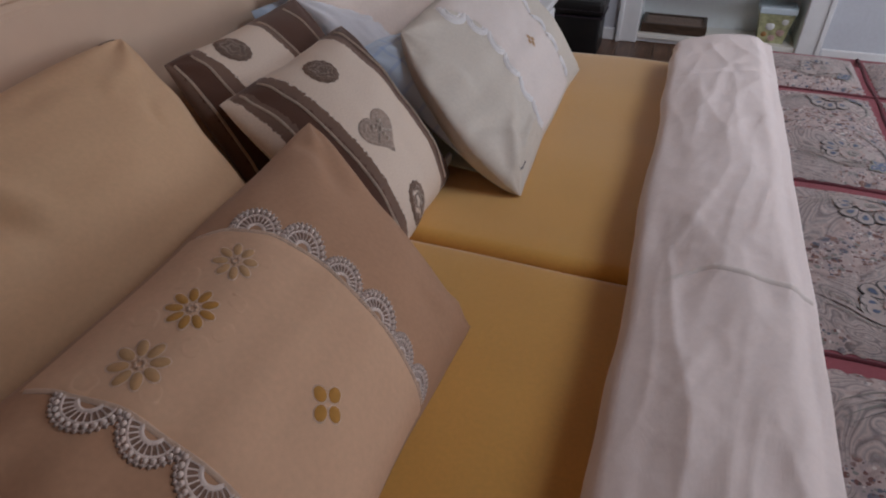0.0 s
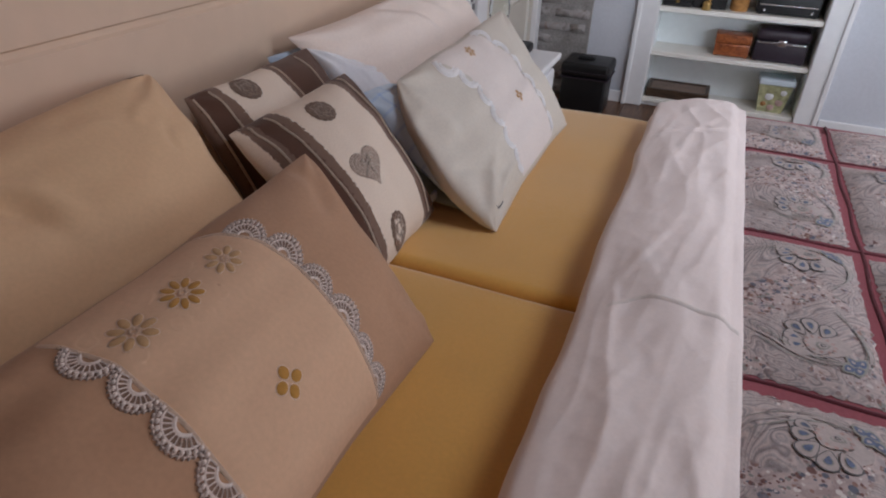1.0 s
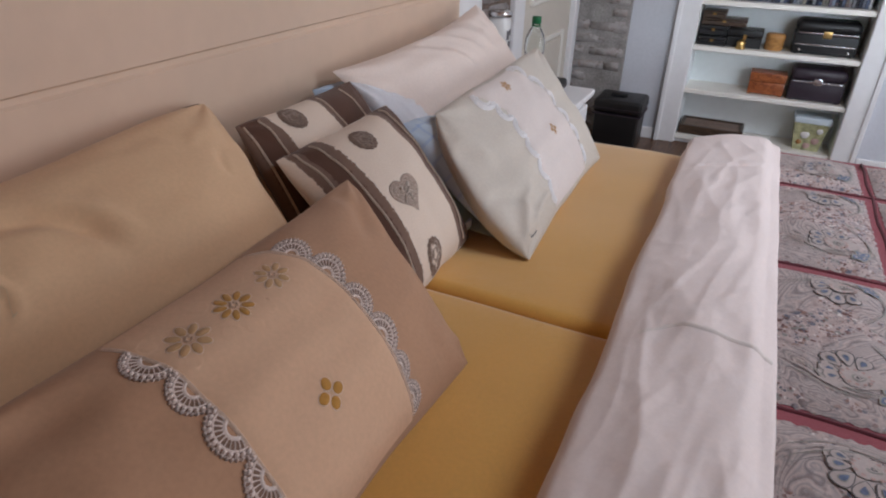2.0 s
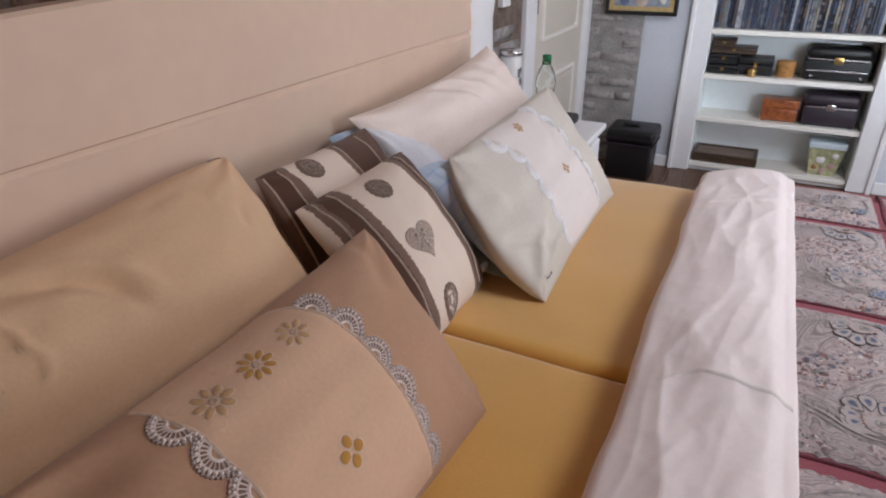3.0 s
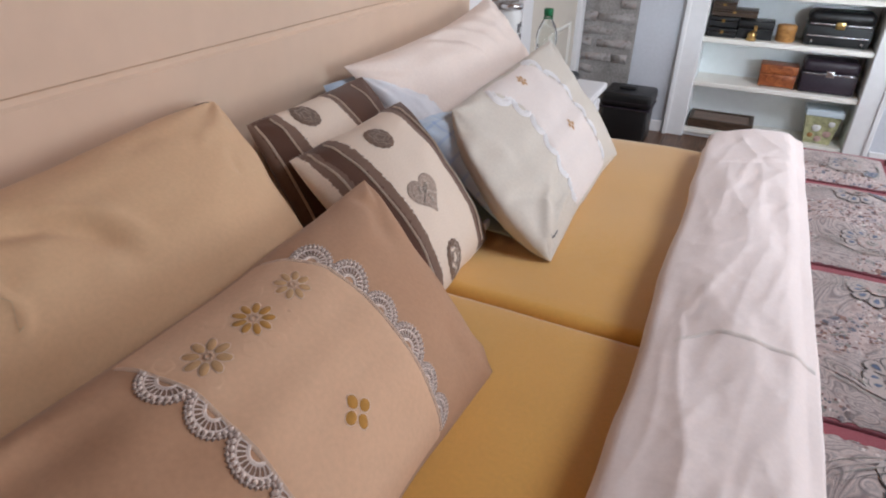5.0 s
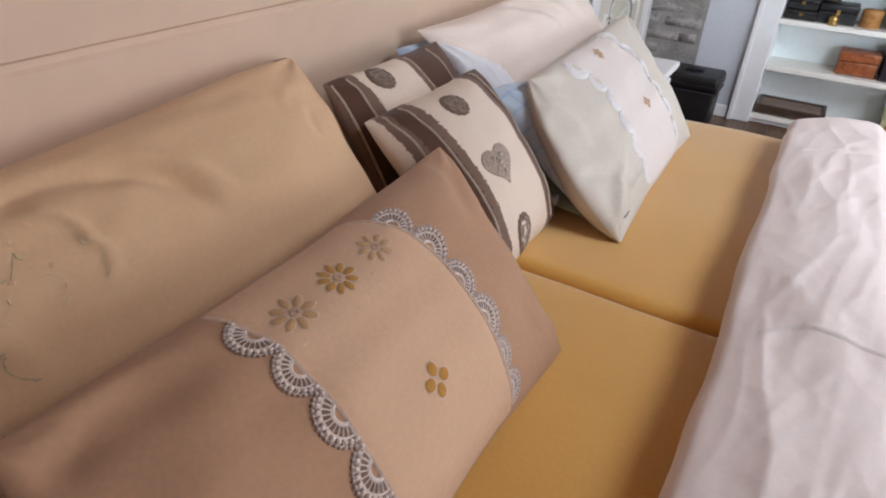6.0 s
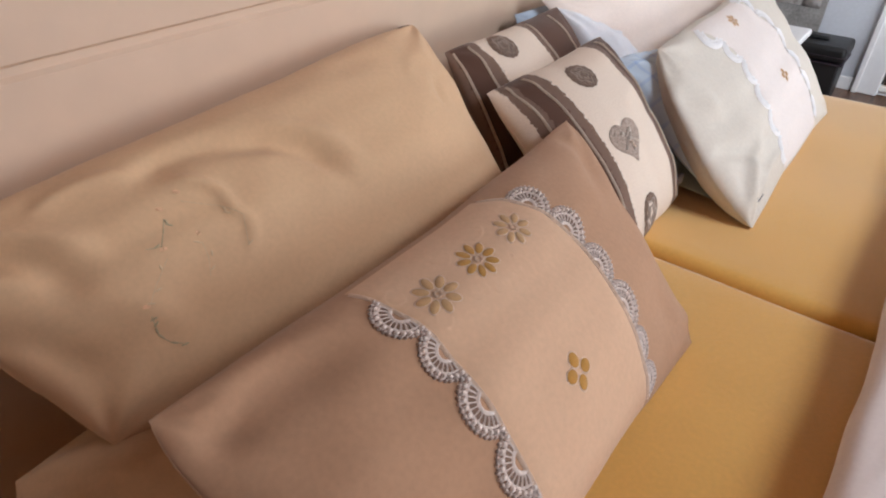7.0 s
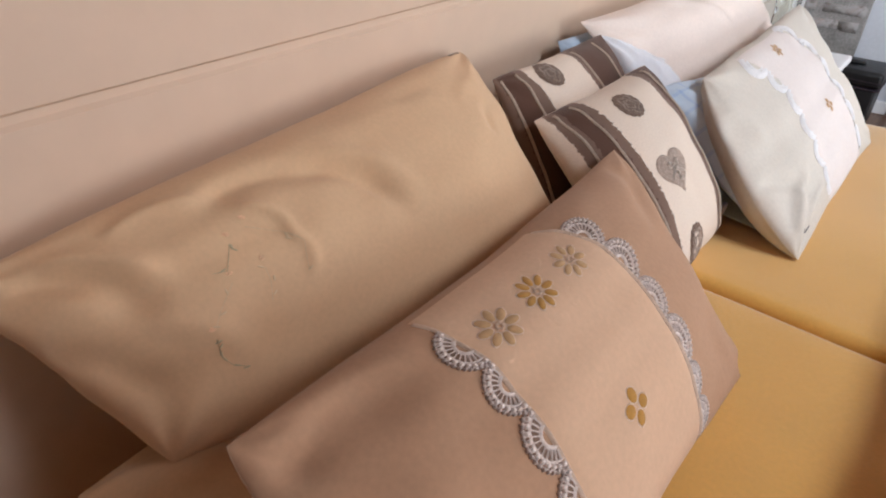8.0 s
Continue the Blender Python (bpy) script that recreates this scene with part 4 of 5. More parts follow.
big_pillow = lean_pillow()
back_banded = banded((-0.278, -0.052, 0.792), (-0.268, 0.295, 0.798), (-0.1, -0.09, 0.56), (-0.075, 0.27, 0.56), 0.06, 8.2, "small cream pillow with dark brown bands, standing behind its twin", M_BANDSBACK, (0.03, 0.125, 0.57, 0.8), ((0.3, 0.1), (0.33, 0.85)), (0.32, 0.5))
front_banded = banded((-0.187, -0.066, 0.752), (-0.148, 0.24, 0.778), (0.085, -0.125, 0.553), (0.072, 0.185, 0.552), 0.072, 5.7, "small cream pillow with brown bands and an embroidered heart", M_BANDS, (0.085, 0.195, 0.83), ((0.445, 0.17), (0.41, 0.91)), (0.425, 0.555))
tag = part("sewn_tag", box("sewn_tag", (-0.004, 0.0, -0.009), (0.004, 0.026, 0.009), M_WHITEP, 0.003, 3), front_banded.ob, "small white sewn-in tag")
tag.location = front_banded.at(0.985, 0.93) - front_banded.o
laced = lace_pillow()
greige = greige_pillow()
Cushion((-0.325, 0.3, 0.805), (-0.30, 1.05, 0.862), (-0.13, 0.40, 0.61), (-0.13, 1.1, 0.63), 0.07, 0.05, 0.04, 0.008, 2.2, 2.4, 0.55, ((0.3, 0.1, 0.5, 0.6, 0.009, 0.012), (0.45, 0.05, 0.62, 0.5, 0.009, 0.012), (0.6, 0.1, 0.75, 0.55, 0.008, 0.012), (0.38, 0.1, 0.55, 0.6, -0.006, 0.012), (0.68, 0.05, 0.8, 0.4, -0.007, 0.01), (0.85, 0.1, 0.9, 0.5, 0.007, 0.012)), bow=(0.07, 0, 0, 0)).build("pillow", M_PINK, "pale pink cotton pillow leaning on the headboard")
Cushion((-0.285, 0.31, 0.79), (-0.2, 0.45, 0.72), (-0.05, 0.3, 0.56), (-0.03, 0.43, 0.56), 0.045, 0.04, 0.04, 0.006, 4.2).build("pillow", M_WHITEP, "crumpled white cotton pillow under the pink one")
Cushion((-0.125, 0.215, 0.738), (-0.1, 0.42, 0.71), (0.112, 0.165, 0.59), (0.1, 0.4, 0.58), 0.07, 0.03, 0.04, 0.006, 7.2).build("pillow", M_STRIPE, "light blue checked cotton pillow under the others")
Cushion((-0.05, 0.2, 0.57), (-0.05, 0.75, 0.57), (0.155, 0.195, 0.554), (0.12, 0.72, 0.552), 0.014, 0.004, 0.02, 0.003, 9.2).build("pillowcase", M_GREENP, "flat sage green pillowcase on the sheet", "pillowcase")
Cushion((-0.335, 0.245, 0.778), (-0.345, 0.75, 0.75), (-0.25, 0.25, 0.58), (-0.25, 0.75, 0.58), 0.02, 0.01, 0.04, 0.004, 11.2).build("pillow", M_PALEBLUE, "light blue pillow squeezed against the headboard")
Cushion((-0.232, -0.79, 0.562), (-0.24, -0.2, 0.58), (0.02, -0.87, 0.565), (0.05, -0.2, 0.57), 0.03, 0.02, 0.04, 0.008, 12.2, folds=((0.02, 0.05, 0.2, 0.3, 0.007, 0.012), (0.05, 0.25, 0.14, 0.6, -0.007, 0.012), (0.1, 0.3, 0.24, 0.75, 0.008, 0.014), (0.0, 0.6, 0.16, 0.8, 0.006, 0.014))).build("pillow", M_CREAM, "flat cream pillow lying under the others")

# ---- quilt and folded duvet ----
QX0, QX1, QY0, QY1, QZ = 0.56, 1.7, -0.93, 0.905, 0.594


def quilt_base():
    verts, faces = [], []
    ny, nx = 120, 40
    rows = []
    for j in range(ny + 1):
        y = QY0 - 0.28 + (QY1 - QY0 + 0.56) * j / ny
        rows.append(y)
    for y in rows:
        over = max(0, QY0 - y, y - QY1)
        yy = min(max(y, QY0), QY1) + math.copysign(0.045 * ss(0, 0.06, over) + 0.03 * ss(0.05, 0.28, over), y) * (over > 0)
        for i in range(nx + 1):
            x = QX0 + (QX1 - QX0) * i / nx
            z = QZ - over * 0.98 - 0.012 * ss(0.06, 0, min(y - QY0, QY1 - y)) * (over == 0)
            verts.append((x, yy + 0.008 * noise.noise((x * 7, y * 2, 1)) * (over > 0.05), z))
    n = len(verts)
    verts += [(x, y - math.copysign(0.0, y), z - 0.03) for x, y, z in verts]
    w = nx + 1
    for j in range(ny):
        for i in range(nx):
            k = j * w + i
            faces.append((k, k + 1, k + w + 1, k + w))
            faces.append((n + k, n + k + w, n + k + w + 1, n + k + 1))
    return mesh_of("patchwork_quilt", verts, faces, M_RED)


quilt = tagged(new("patchwork_quilt", quilt_base()), "paisley patchwork quilt with wine-red bands over the bed", "quilt")
YL = [-0.93, -0.515, -0.118, 0.281, 0.678, 0.905]
XL = [0.57, 0.785, 1.18, 1.58]


def puff(x, y, x0, x1, y0, y1):
    fx = min(x - x0, x1 - x) / 0.06
    fy = min(y - y0, y1 - y) / 0.07
    e = min(1, max(0, fx)) ** 0.5 * min(1, max(0, fy)) ** 0.5
    return QZ + 0.001 + 0.017 * e + 0.0035 * noise.noise((x * 16, y * 16, 3)) * e + 0.002 * noise.noise((x * 38, y * 24, 8)) * e


def cell_height(x, y):
    for x0, x1 in zip(XL, XL[1:]):
        for y0, y1 in zip(YL, YL[1:]):
            if x0 <= x <= x1 and y0 <= y <= y1:
                return puff(x, y, x0 + 0.012, x1 - 0.012, y0 + 0.008, y1 - 0.022)
    return QZ


for x0, x1 in zip(XL, XL[1:]):
    for y0, y1 in zip(YL, YL[1:]):
        a0, a1, b0, b1 = x0 + 0.012, x1 - 0.012, y0 + 0.008, y1 - 0.022
        verts, faces, nx, ny = [], [], 30, 36
        for j in range(ny + 1):
            for i in range(nx + 1):
                x, y = a0 + (a1 - a0) * i / nx, b0 + (b1 - b0) * j / ny
                z = puff(x, y, a0, a1, b0, b1)
                # scalloped borders
                if i in (0, nx):
                    x += 0.003 * math.sin(y * 330) * math.sin(y * 47)
                if j in (0, ny):
                    y += 0.003 * math.sin(x * 330) * math.sin(x * 47)
                verts.append((x, y, z))
        for j in range(ny):
            for i in range(nx):
                k = j * (nx + 1) + i
                faces.append((k, k + 1, k + nx + 2, k + nx + 1))
        part("patch", mesh_of("patch", verts, faces, M_PRINT), quilt, "paisley printed patch")
for y in YL[1:-1]:
    part("stitched_seam", tube("stitched_seam", [(x, y + 0.002 * math.sin(x * 31), QZ - 0.0005) for x in (XL[0] + (XL[-1] - XL[0]) * i / 40 for i in range(41))], 0.0035, M_DARKRED, 6), quilt, "dark sunken seam")
for x in XL[1:-1]:
    part("stitched_seam", tube("stitched_seam", [(x + 0.004 + 0.002 * math.sin(y * 31), y, QZ - 0.0005) for y in (YL[0] + (YL[-1] - YL[0]) * i / 60 for i in range(61))], 0.0035, M_DARKRED, 6), quilt, "dark sunken seam")


class Print:
    """Printed shapes a hair above the quilt's patches, in a motif's own mirrored frame."""

    def __init__(self, x, y, flip):
        self.x, self.y, self.flip = x, y, flip

    def put(self, p, q, h):
        x, y = self.x + 0.82 * p, self.y + self.flip * 0.82 * q
        return (x, y, cell_height(x, y) + 0.0011 + 0.45 * h)

    def drop(self, name, layers, p, q, turn):
        """A teardrop of nested layers: material, length, width, lift."""
        v, f, idx = [], [], []
        ct, st = math.cos(turn), math.sin(turn)
        n = 14
        for k0, (mat, length, width, h) in enumerate(layers):
            b = len(v)
            for k in range(n):
                a = 2 * math.pi * k / n
                c = math.cos(a)
                x = length / 2 * c
                y = width / 2 * math.sin(a) * (1 - 0.55 * c)
                v.append(self.put(p + x * ct - y * st, q + x * st + y * ct, h))
            f.append(tuple(range(b, b + n)))
            idx.append(k0)
        me = mesh_of(name, v, f, [m[0] for m in layers], smooth=False)
        for poly, k0 in zip(me.polygons, idx):
            poly.material_index = k0
        part(name, me, quilt)

    def line(self, name, mat, pts, width, h):
        v, f = [], []
        for i, (p, q) in enumerate(pts):
            a, c = pts[max(i - 1, 0)], pts[min(i + 1, len(pts) - 1)]
            d = Vector((c[0] - a[0], c[1] - a[1])).normalized()
            w = width / 2 * (math.sin(math.pi * (i + 0.3) / (len(pts) - 0.4)) * 0.8 + 0.2)
            v.append(self.put(p - d.y * w, q + d.x * w, h))
            v.append(self.put(p + d.y * w, q - d.x * w, h))
        for i in range(len(pts) - 1):
            f.append((2 * i, 2 * i + 1, 2 * i + 3, 2 * i + 2))
        part(name, mesh_of(name, v, f, mat, smooth=False), quilt)


def lotus(x, y, flip):
    """A lotus flower with outlined petals, a rosy core with an eye, flowing lines and a blue corner cluster. Its open side looks along +q."""
    m = Print(x, y, flip)
    m.drop("printed_ground", [(M_PALEPRINT, 0.088, 0.095, 0.0012)], -0.005, 0.012, 1.9)
    for a, r, l, w in ((2.95, 0.034, 0.032, 0.024), (2.35, 0.041, 0.038, 0.026), (1.75, 0.042, 0.038, 0.026), (1.15, 0.04, 0.036, 0.025), (3.55, 0.032, 0.028, 0.022)):
        m.drop("printed_petal", [(M_INK, l, w, 0.0018), (M_PALEPRINT, l * 0.9, w * 0.87, 0.0022), (M_SAGE, l * 0.5, w * 0.44, 0.0026), (M_BLUE, l * 0.4, w * 0.32, 0.003)], r * math.cos(a), r * math.sin(a), a + math.pi)
    m.drop("printed_core", [(M_PALEPRINT, 0.05, 0.044, 0.0036)], 0.006, -0.002, 0.2)
    for k in range(12):
        a = 2 * math.pi * k / 12
        m.drop("printed_dot", [(M_ROSE, 0.0065, 0.0055, 0.0042)], 0.004 + 0.022 * math.cos(a), -0.002 + 0.019 * math.sin(a), a)
    m.drop("printed_eye", [(M_SAGE, 0.022, 0.0176, 0.0045), (M_PALEPRINT, 0.015, 0.012, 0.005), (M_INK, 0.009, 0.007, 0.0056), (M_PALEPRINT, 0.004, 0.003, 0.006)], 0.008, -0.004, 0.3)
    for k, (r0, mt, w) in enumerate(((0.06, M_INK, 0.0014), (0.066, M_SAGE, 0.003), (0.073, M_PALEPRINT, 0.005), (0.08, M_SAGE, 0.002))):
        m.line("printed_scroll", mt, [(-0.09 + 0.15 * t - 0.01 * k, 0.03 - 0.075 * math.sin(1.9 * t) - 0.006 * k + 0.02 * t) for t in (i / 20 for i in range(21))], w, 0.0014)
        m.line("printed_scroll", mt, [(0.035 + r0 * 0.6 * math.sin(2.4 * t), 0.11 - 0.13 * t - 0.004 * k) for t in (i / 16 for i in range(17))], w, 0.0014)
    for dx, dy, a in ((0.048, -0.022, 2.4), (0.056, -0.036, 0.6), (0.04, -0.04, 4.0), (0.062, -0.018, 1.0)):
        m.drop("printed_bud", [(M_SAGE, 0.027, 0.019, 0.002), (M_BLUE, 0.018, 0.012, 0.0026), (M_PALEPRINT, 0.007, 0.005, 0.0032)], dx, dy, a)


for k, (x0, x1) in enumerate(zip(XL, XL[1:])):
    for y0, y1 in zip(YL, YL[1:]):
        if y1 - y0 > 0.3 and k < 2:
            lotus(x1 - 0.09, y0 + 0.085, 1)
            lotus(x1 - 0.09, y1 - 0.085, -1)
        if k == 1 and y1 - y0 > 0.3:
            lotus(x0 + 0.1, y0 + 0.085, 1)
            lotus(x0 + 0.1, y1 - 0.085, -1)
lotus(XL[1] - 0.09, YL[-2] + 0.085, 1)

# the duvet's white reverse, folded back over the quilt
DY0, DY1 = -1.0, 0.905


def seam_y(s):
    return -0.062 - 0.035 * ss(0.5, 0.2, s)


def duvet_point(s, y):
    """s runs from the tucked edge on the sheet (0) over the roll to the hem on the quilt (1)."""
    wob = 0.008 * noise.noise((0, y * 4.0, 2)) + 0.004 * noise.noise((0, y * 9.0, 5))
    x = 0.385 + 0.024 * ss(0.05, 0.0, s) + wob * (1 - s) + 0.22 * (s ** 1.15)
    rise = 0.17
    top = 0.546 + 0.078 * (1 - (1 - min(1, s / rise)) ** 2.4) ** 0.5
    top += 0.012 * math.sin(math.pi * min(1, max(0, (s - 0.15) / 0.85)))
    if s < 0.02:
        top = 0.546
    # long slack folds, running aslant along the roll
    w = x + 0.22 * y + 0.035 * noise.noise((x * 5, y * 4, 6))
    folds = 0.007 * noise.noise((w * 15, y * 1.8, 1)) + 0.004 * noise.noise((x * 15 - y * 3, y * 7 + x * 5, 7))
    folds += 0.0045 * (1 - abs(noise.noise((w * 16 + 3, y * 2.2, 4)))) ** 4 - 0.003
    folds += 0.0025 * (1 - abs(noise.noise((x * 9 + y * 2, y * 6 - x * 8, 13)))) ** 5 + 0.001 * noise.noise((x * 60, y * 40 - x * 30, 9))
    c = x - 0.16 * y + 0.03 * noise.noise((x * 7, y * 5, 21))
    body = ss(0.7, 0.5, y)
    folds += body * (0.0016 * noise.noise((c * 42, y * 4.5, 17)) + 0.003 * (1 - abs(noise.noise((c * 18, y * 2.2, 19)))) ** 4)
    folds += body * 0.001 * (1 - abs(noise.noise((x * 16 + y * 6, y * 11 - x * 6, 23)))) ** 6
    # puckers behind the far stitched line
    far = y - 0.57 - 0.1 * s
    line = ss(0.05, 0.0, abs(far - 0.015))
    folds += 0.007 * line * noise.noise((x * 30, y * 22, 2)) - 0.003 * ss(0.009, 0, abs(far))
    top += 0.8 * folds * ss(0.05, 0.3, s) * (1 - 0.7 * ss(0.78, 0.86, y)) * (1 - 0.6 * ss(0.85, 1.0, s))
    top -= 0.017 * ss(0.84, 1.0, s) - 0.003 * ss(0.93, 0.97, s)
    # the seam where two covers meet
    d = y - seam_y(s)
    top += 0.0025 * ss(-0.03, 0.0, d) * ss(0.12, 0.0, d) * ss(0.15, 0.3, s)
    end = ss(DY1 - 0.22, DY1, y)
    x += 0.0016 * noise.noise((3, y * 9, 1)) * s
    return Vector((x, y + 0.08 * (s - 1) * end, top - 0.01 * ss(DY1 - 0.012, DY1, y)))


def folded_duvet():
    ns, ny = 64, 420
    verts, faces = [], []
    for j in range(ny + 1):
        y = DY0 + (DY1 - DY0) * j / ny
        ring = [duvet_point(i / ns, y) for i in range(ns + 1)]
        last = ring[-1]
        ring += [Vector((last.x + 0.003, last.y, last.z - 0.006)), Vector((last.x, last.y, last.z - 0.014))]
        ring += [Vector((0.56, y, 0.6)), Vector((0.5, y, 0.56)), Vector((0.44, y, 0.5465))]
        verts += ring
    w = ns + 6
    for j in range(ny):
        for i in range(w):
            q = (i + 1) % w
            faces.append((j * w + i, j * w + q, (j + 1) * w + q, (j + 1) * w + i))
    faces += [tuple(range(w)), tuple(range(ny * w, (ny + 1) * w))[::-1]]
    me = mesh_of("folded_duvet", verts, faces, M_DUVET)
    ob = tagged(new("folded_duvet", me), "rumpled white-pink duvet cover folded back over the quilt", "duvet")
    verts, faces = [], []
    for i in range(61):
        q = 0.25 + 0.73 * i / 60
        y = seam_y(q)
        for d, h in ((-0.005, 0.0002), (-0.0018, 0.0032), (0.0018, 0.0032), (0.005, 0.0002)):
            verts.append(duvet_point(q, y + d) + Vector((0, 0, h * ss(0.0, 0.3, i / 60))))
    for i in range(60):
        for k in range(3):
            faces.append((4 * i + k, 4 * i + k + 1, 4 * i + k + 5, 4 * i + k + 4))
    part("seam", mesh_of("seam", verts, faces, M_GREYBAND), ob, "raised white seam")


folded_duvet()

# ---- nightstand and what stands on it ----
nx0, nx1, ny0, ny1, nz = -0.4, 0.03, 0.985, 1.365, 0.573
night = thing("nightstand", (-0.185, 1.175, FLOOR), "white painted nightstand with drawers", "nightstand")
hx, hy = (nx1 - nx0) / 2, (ny1 - ny0) / 2
part("top", box("top", (-hx, -hy, nz - FLOOR - 0.022), (hx, hy, nz - FLOOR), M_WHITE, 0.006), night)
part("body", box("body", (-hx + 0.01, -hy + 0.015, 0.06), (hx - 0.03, hy - 0.015, nz - FLOOR - 0.022), M_WHITE, 0.004), night)
for z0, z1 in ((0.09, 0.32), (0.34, 0.585)):
    dr = part("drawer", box("drawer", (hx - 0.03, -hy + 0.03, z0), (hx - 0.012, hy - 0.03, z1), M_WHITE, 0.005), night)
    part("knob", lathe("knob", [(0.001, -0.014), (0.012, -0.012), (0.014, 0.0), (0.012, 0.012), (0.001, 0.014)], M_STEEL, 16, (hx + 0.004, 0.08, (z0 + z1) / 2)), dr, "round metal knob")
for sx in (-1, 1):
    for sy in (-1, 1):
        part("leg", box("leg", (sx * (hx - 0.05) - 0.02, sy * (hy - 0.04) - 0.02, 0), (sx * (hx - 0.05) + 0.02, sy * (hy - 0.04) + 0.02, 0.06), M_WHITE, 0.004), night)

bottle = new("water_bottle", lathe("water_bottle", [(0.001, 0.0), (0.026, 0.0), (0.031, 0.008), (0.031, 0.05), (0.0285, 0.058), (0.031, 0.066), (0.031, 0.12), (0.0295, 0.128), (0.033, 0.14), (0.033, 0.165), (0.029, 0.185), (0.02, 0.203), (0.0135, 0.213), (0.0125, 0.226), (0.0115, 0.226), (0.0125, 0.21), (0.028, 0.18), (0.0315, 0.16), (0.0295, 0.01), (0.001, 0.004)], M_CLEAR, 36))
bottle.location = (-0.152, 1.2, nz)
tagged(bottle, "clear plastic water bottle with green cap on the nightstand", "bottle")
capm = lathe("cap", [(0.001, 0.222), (0.0145, 0.222), (0.0148, 0.24), (0.0135, 0.244), (0.001, 0.245)], M_GREENCAP, 28)
part("cap", capm, bottle, "green screw cap")
part("neck_ring", lathe("neck_ring", [(0.0128, 0.214), (0.0155, 0.215), (0.0155, 0.218), (0.0128, 0.219)], M_GREENCAP, 28), bottle)

jar = new("canister", lathe("canister", [(0.001, 0), (0.036, 0), (0.04, 0.006), (0.04, 0.2), (0.036, 0.214), (0.03, 0.22), (0.001, 0.221)], M_JAR, 36))
jar.location = (-0.315, 1.3, nz)
tagged(jar, "white canister with dark print on the nightstand", "canister")
part("lid", lathe("lid", [(0.001, 0.219), (0.041, 0.219), (0.042, 0.232), (0.038, 0.236), (0.001, 0.237)], M_STEEL, 36), jar, "metal lid")
for a, z, w, h in ((-0.35, 0.16, 0.012, 0.03), (-0.1, 0.13, 0.016, 0.022), (-0.4, 0.11, 0.018, 0.016), (-0.05, 0.17, 0.01, 0.018)):
    p = part("printed_mark", box("printed_mark", (-0.001, -w / 2, -h / 2), (0.0012, w / 2, h / 2), M_INK, 0.0004), jar, "dark printed mark")
    p.location, p.rotation_euler = (0.0402 * math.cos(a), 0.0402 * math.sin(a), z), (0, 0, a)
case_ = solid("glasses_case", (-0.11, 1.2, nz), (-0.06, 1.33, nz + 0.035), M_BLACK, "small black case on the nightstand", "case", bevel=0.014, segments=4)

# ---- black storage box by the wall ----
bin_ = thing("storage_box", (-0.09, 2.69, FLOOR), "black lidded storage box on the floor by the brick pier", "box")
part("body", box("body", (-0.12, -0.11, 0), (0.12, 0.11, 0.2), M_BLACK, 0.012, 3), bin_)
part("lid", box("lid", (-0.13, -0.12, 0.2), (0.13, 0.12, 0.275), M_BLACK, 0.02, 4), bin_)
part("trim", box("trim", (-0.132, -0.122, 0.192), (0.132, 0.122, 0.199), M_DARKBOX, 0.003), bin_)
part("trim", box("trim", (-0.132, -0.122, 0.228), (0.132, 0.122, 0.232), M_DARKBOX, 0.0015), bin_)
part("handle", box("handle", (-0.06, -0.02, 0.27), (0.03, 0.03, 0.29), M_BLACK, 0.009, 3), bin_)

# ---- picture ----
pic = thing("picture", (-0.165, NORTH - 0.032, 0.772), "small framed artwork in black and gold on the wall", "picture")
pw, ph = 0.19, 0.44
for lo, hi in (((-pw, -0.025, 0), (pw, 0, 0.02)), ((-pw, -0.025, ph - 0.02), (pw, 0, ph)), ((-pw, -0.025, 0.02), (-pw + 0.02, 0, ph - 0.02)), ((pw - 0.02, -0.025, 0.02), (pw, 0, ph - 0.02))):
    part("frame_bar", box("frame_bar", lo, hi, M_BLACK, 0.004), pic, "black frame bar")
for lo, hi in (((-pw + 0.02, -0.02, 0.02), (pw - 0.02, -0.002, 0.044)), ((-pw + 0.02, -0.02, ph - 0.044), (pw - 0.02, -0.002, ph - 0.02)), ((-pw + 0.02, -0.02, 0.044), (-pw + 0.044, -0.002, ph - 0.044)), ((pw - 0.044, -0.02, 0.044), (pw - 0.02, -0.002, ph - 0.044))):
    part("liner", box("liner", lo, hi, M_GOLD, 0.003), pic, "gold liner")
art = part("artwork", box("artwork", (-pw + 0.044, -0.012, 0.044), (pw - 0.044, -0.006, ph - 0.044), M_PICBLUE, 0), pic, "grey-blue picture with plum roundels")
for x, z, r, mt in ((-0.075, 0.13, 0.03, M_PURPLE), (0.09, 0.115, 0.028, M_PURPLE), (0.11, 0.075, 0.018, M_JAR), (0.0, 0.075, 0.032, M_TAUPEL), (-0.09, 0.07, 0.025, M_BLUE), (0.01, 0.16, 0.018, M_INK), (-0.03, 0.22, 0.03, M_PURPLE), (0.07, 0.24, 0.025, M_TAUPEL)):
    d = part("roundel", lathe("roundel", [(0.001, 0.0065), (r * 0.9, 0.006), (r, 0.003), (r, -0.004)], mt, 20), art)
    d.location, d.rotation_euler = (x, -0.011, z), (radians(90), 0, 0)

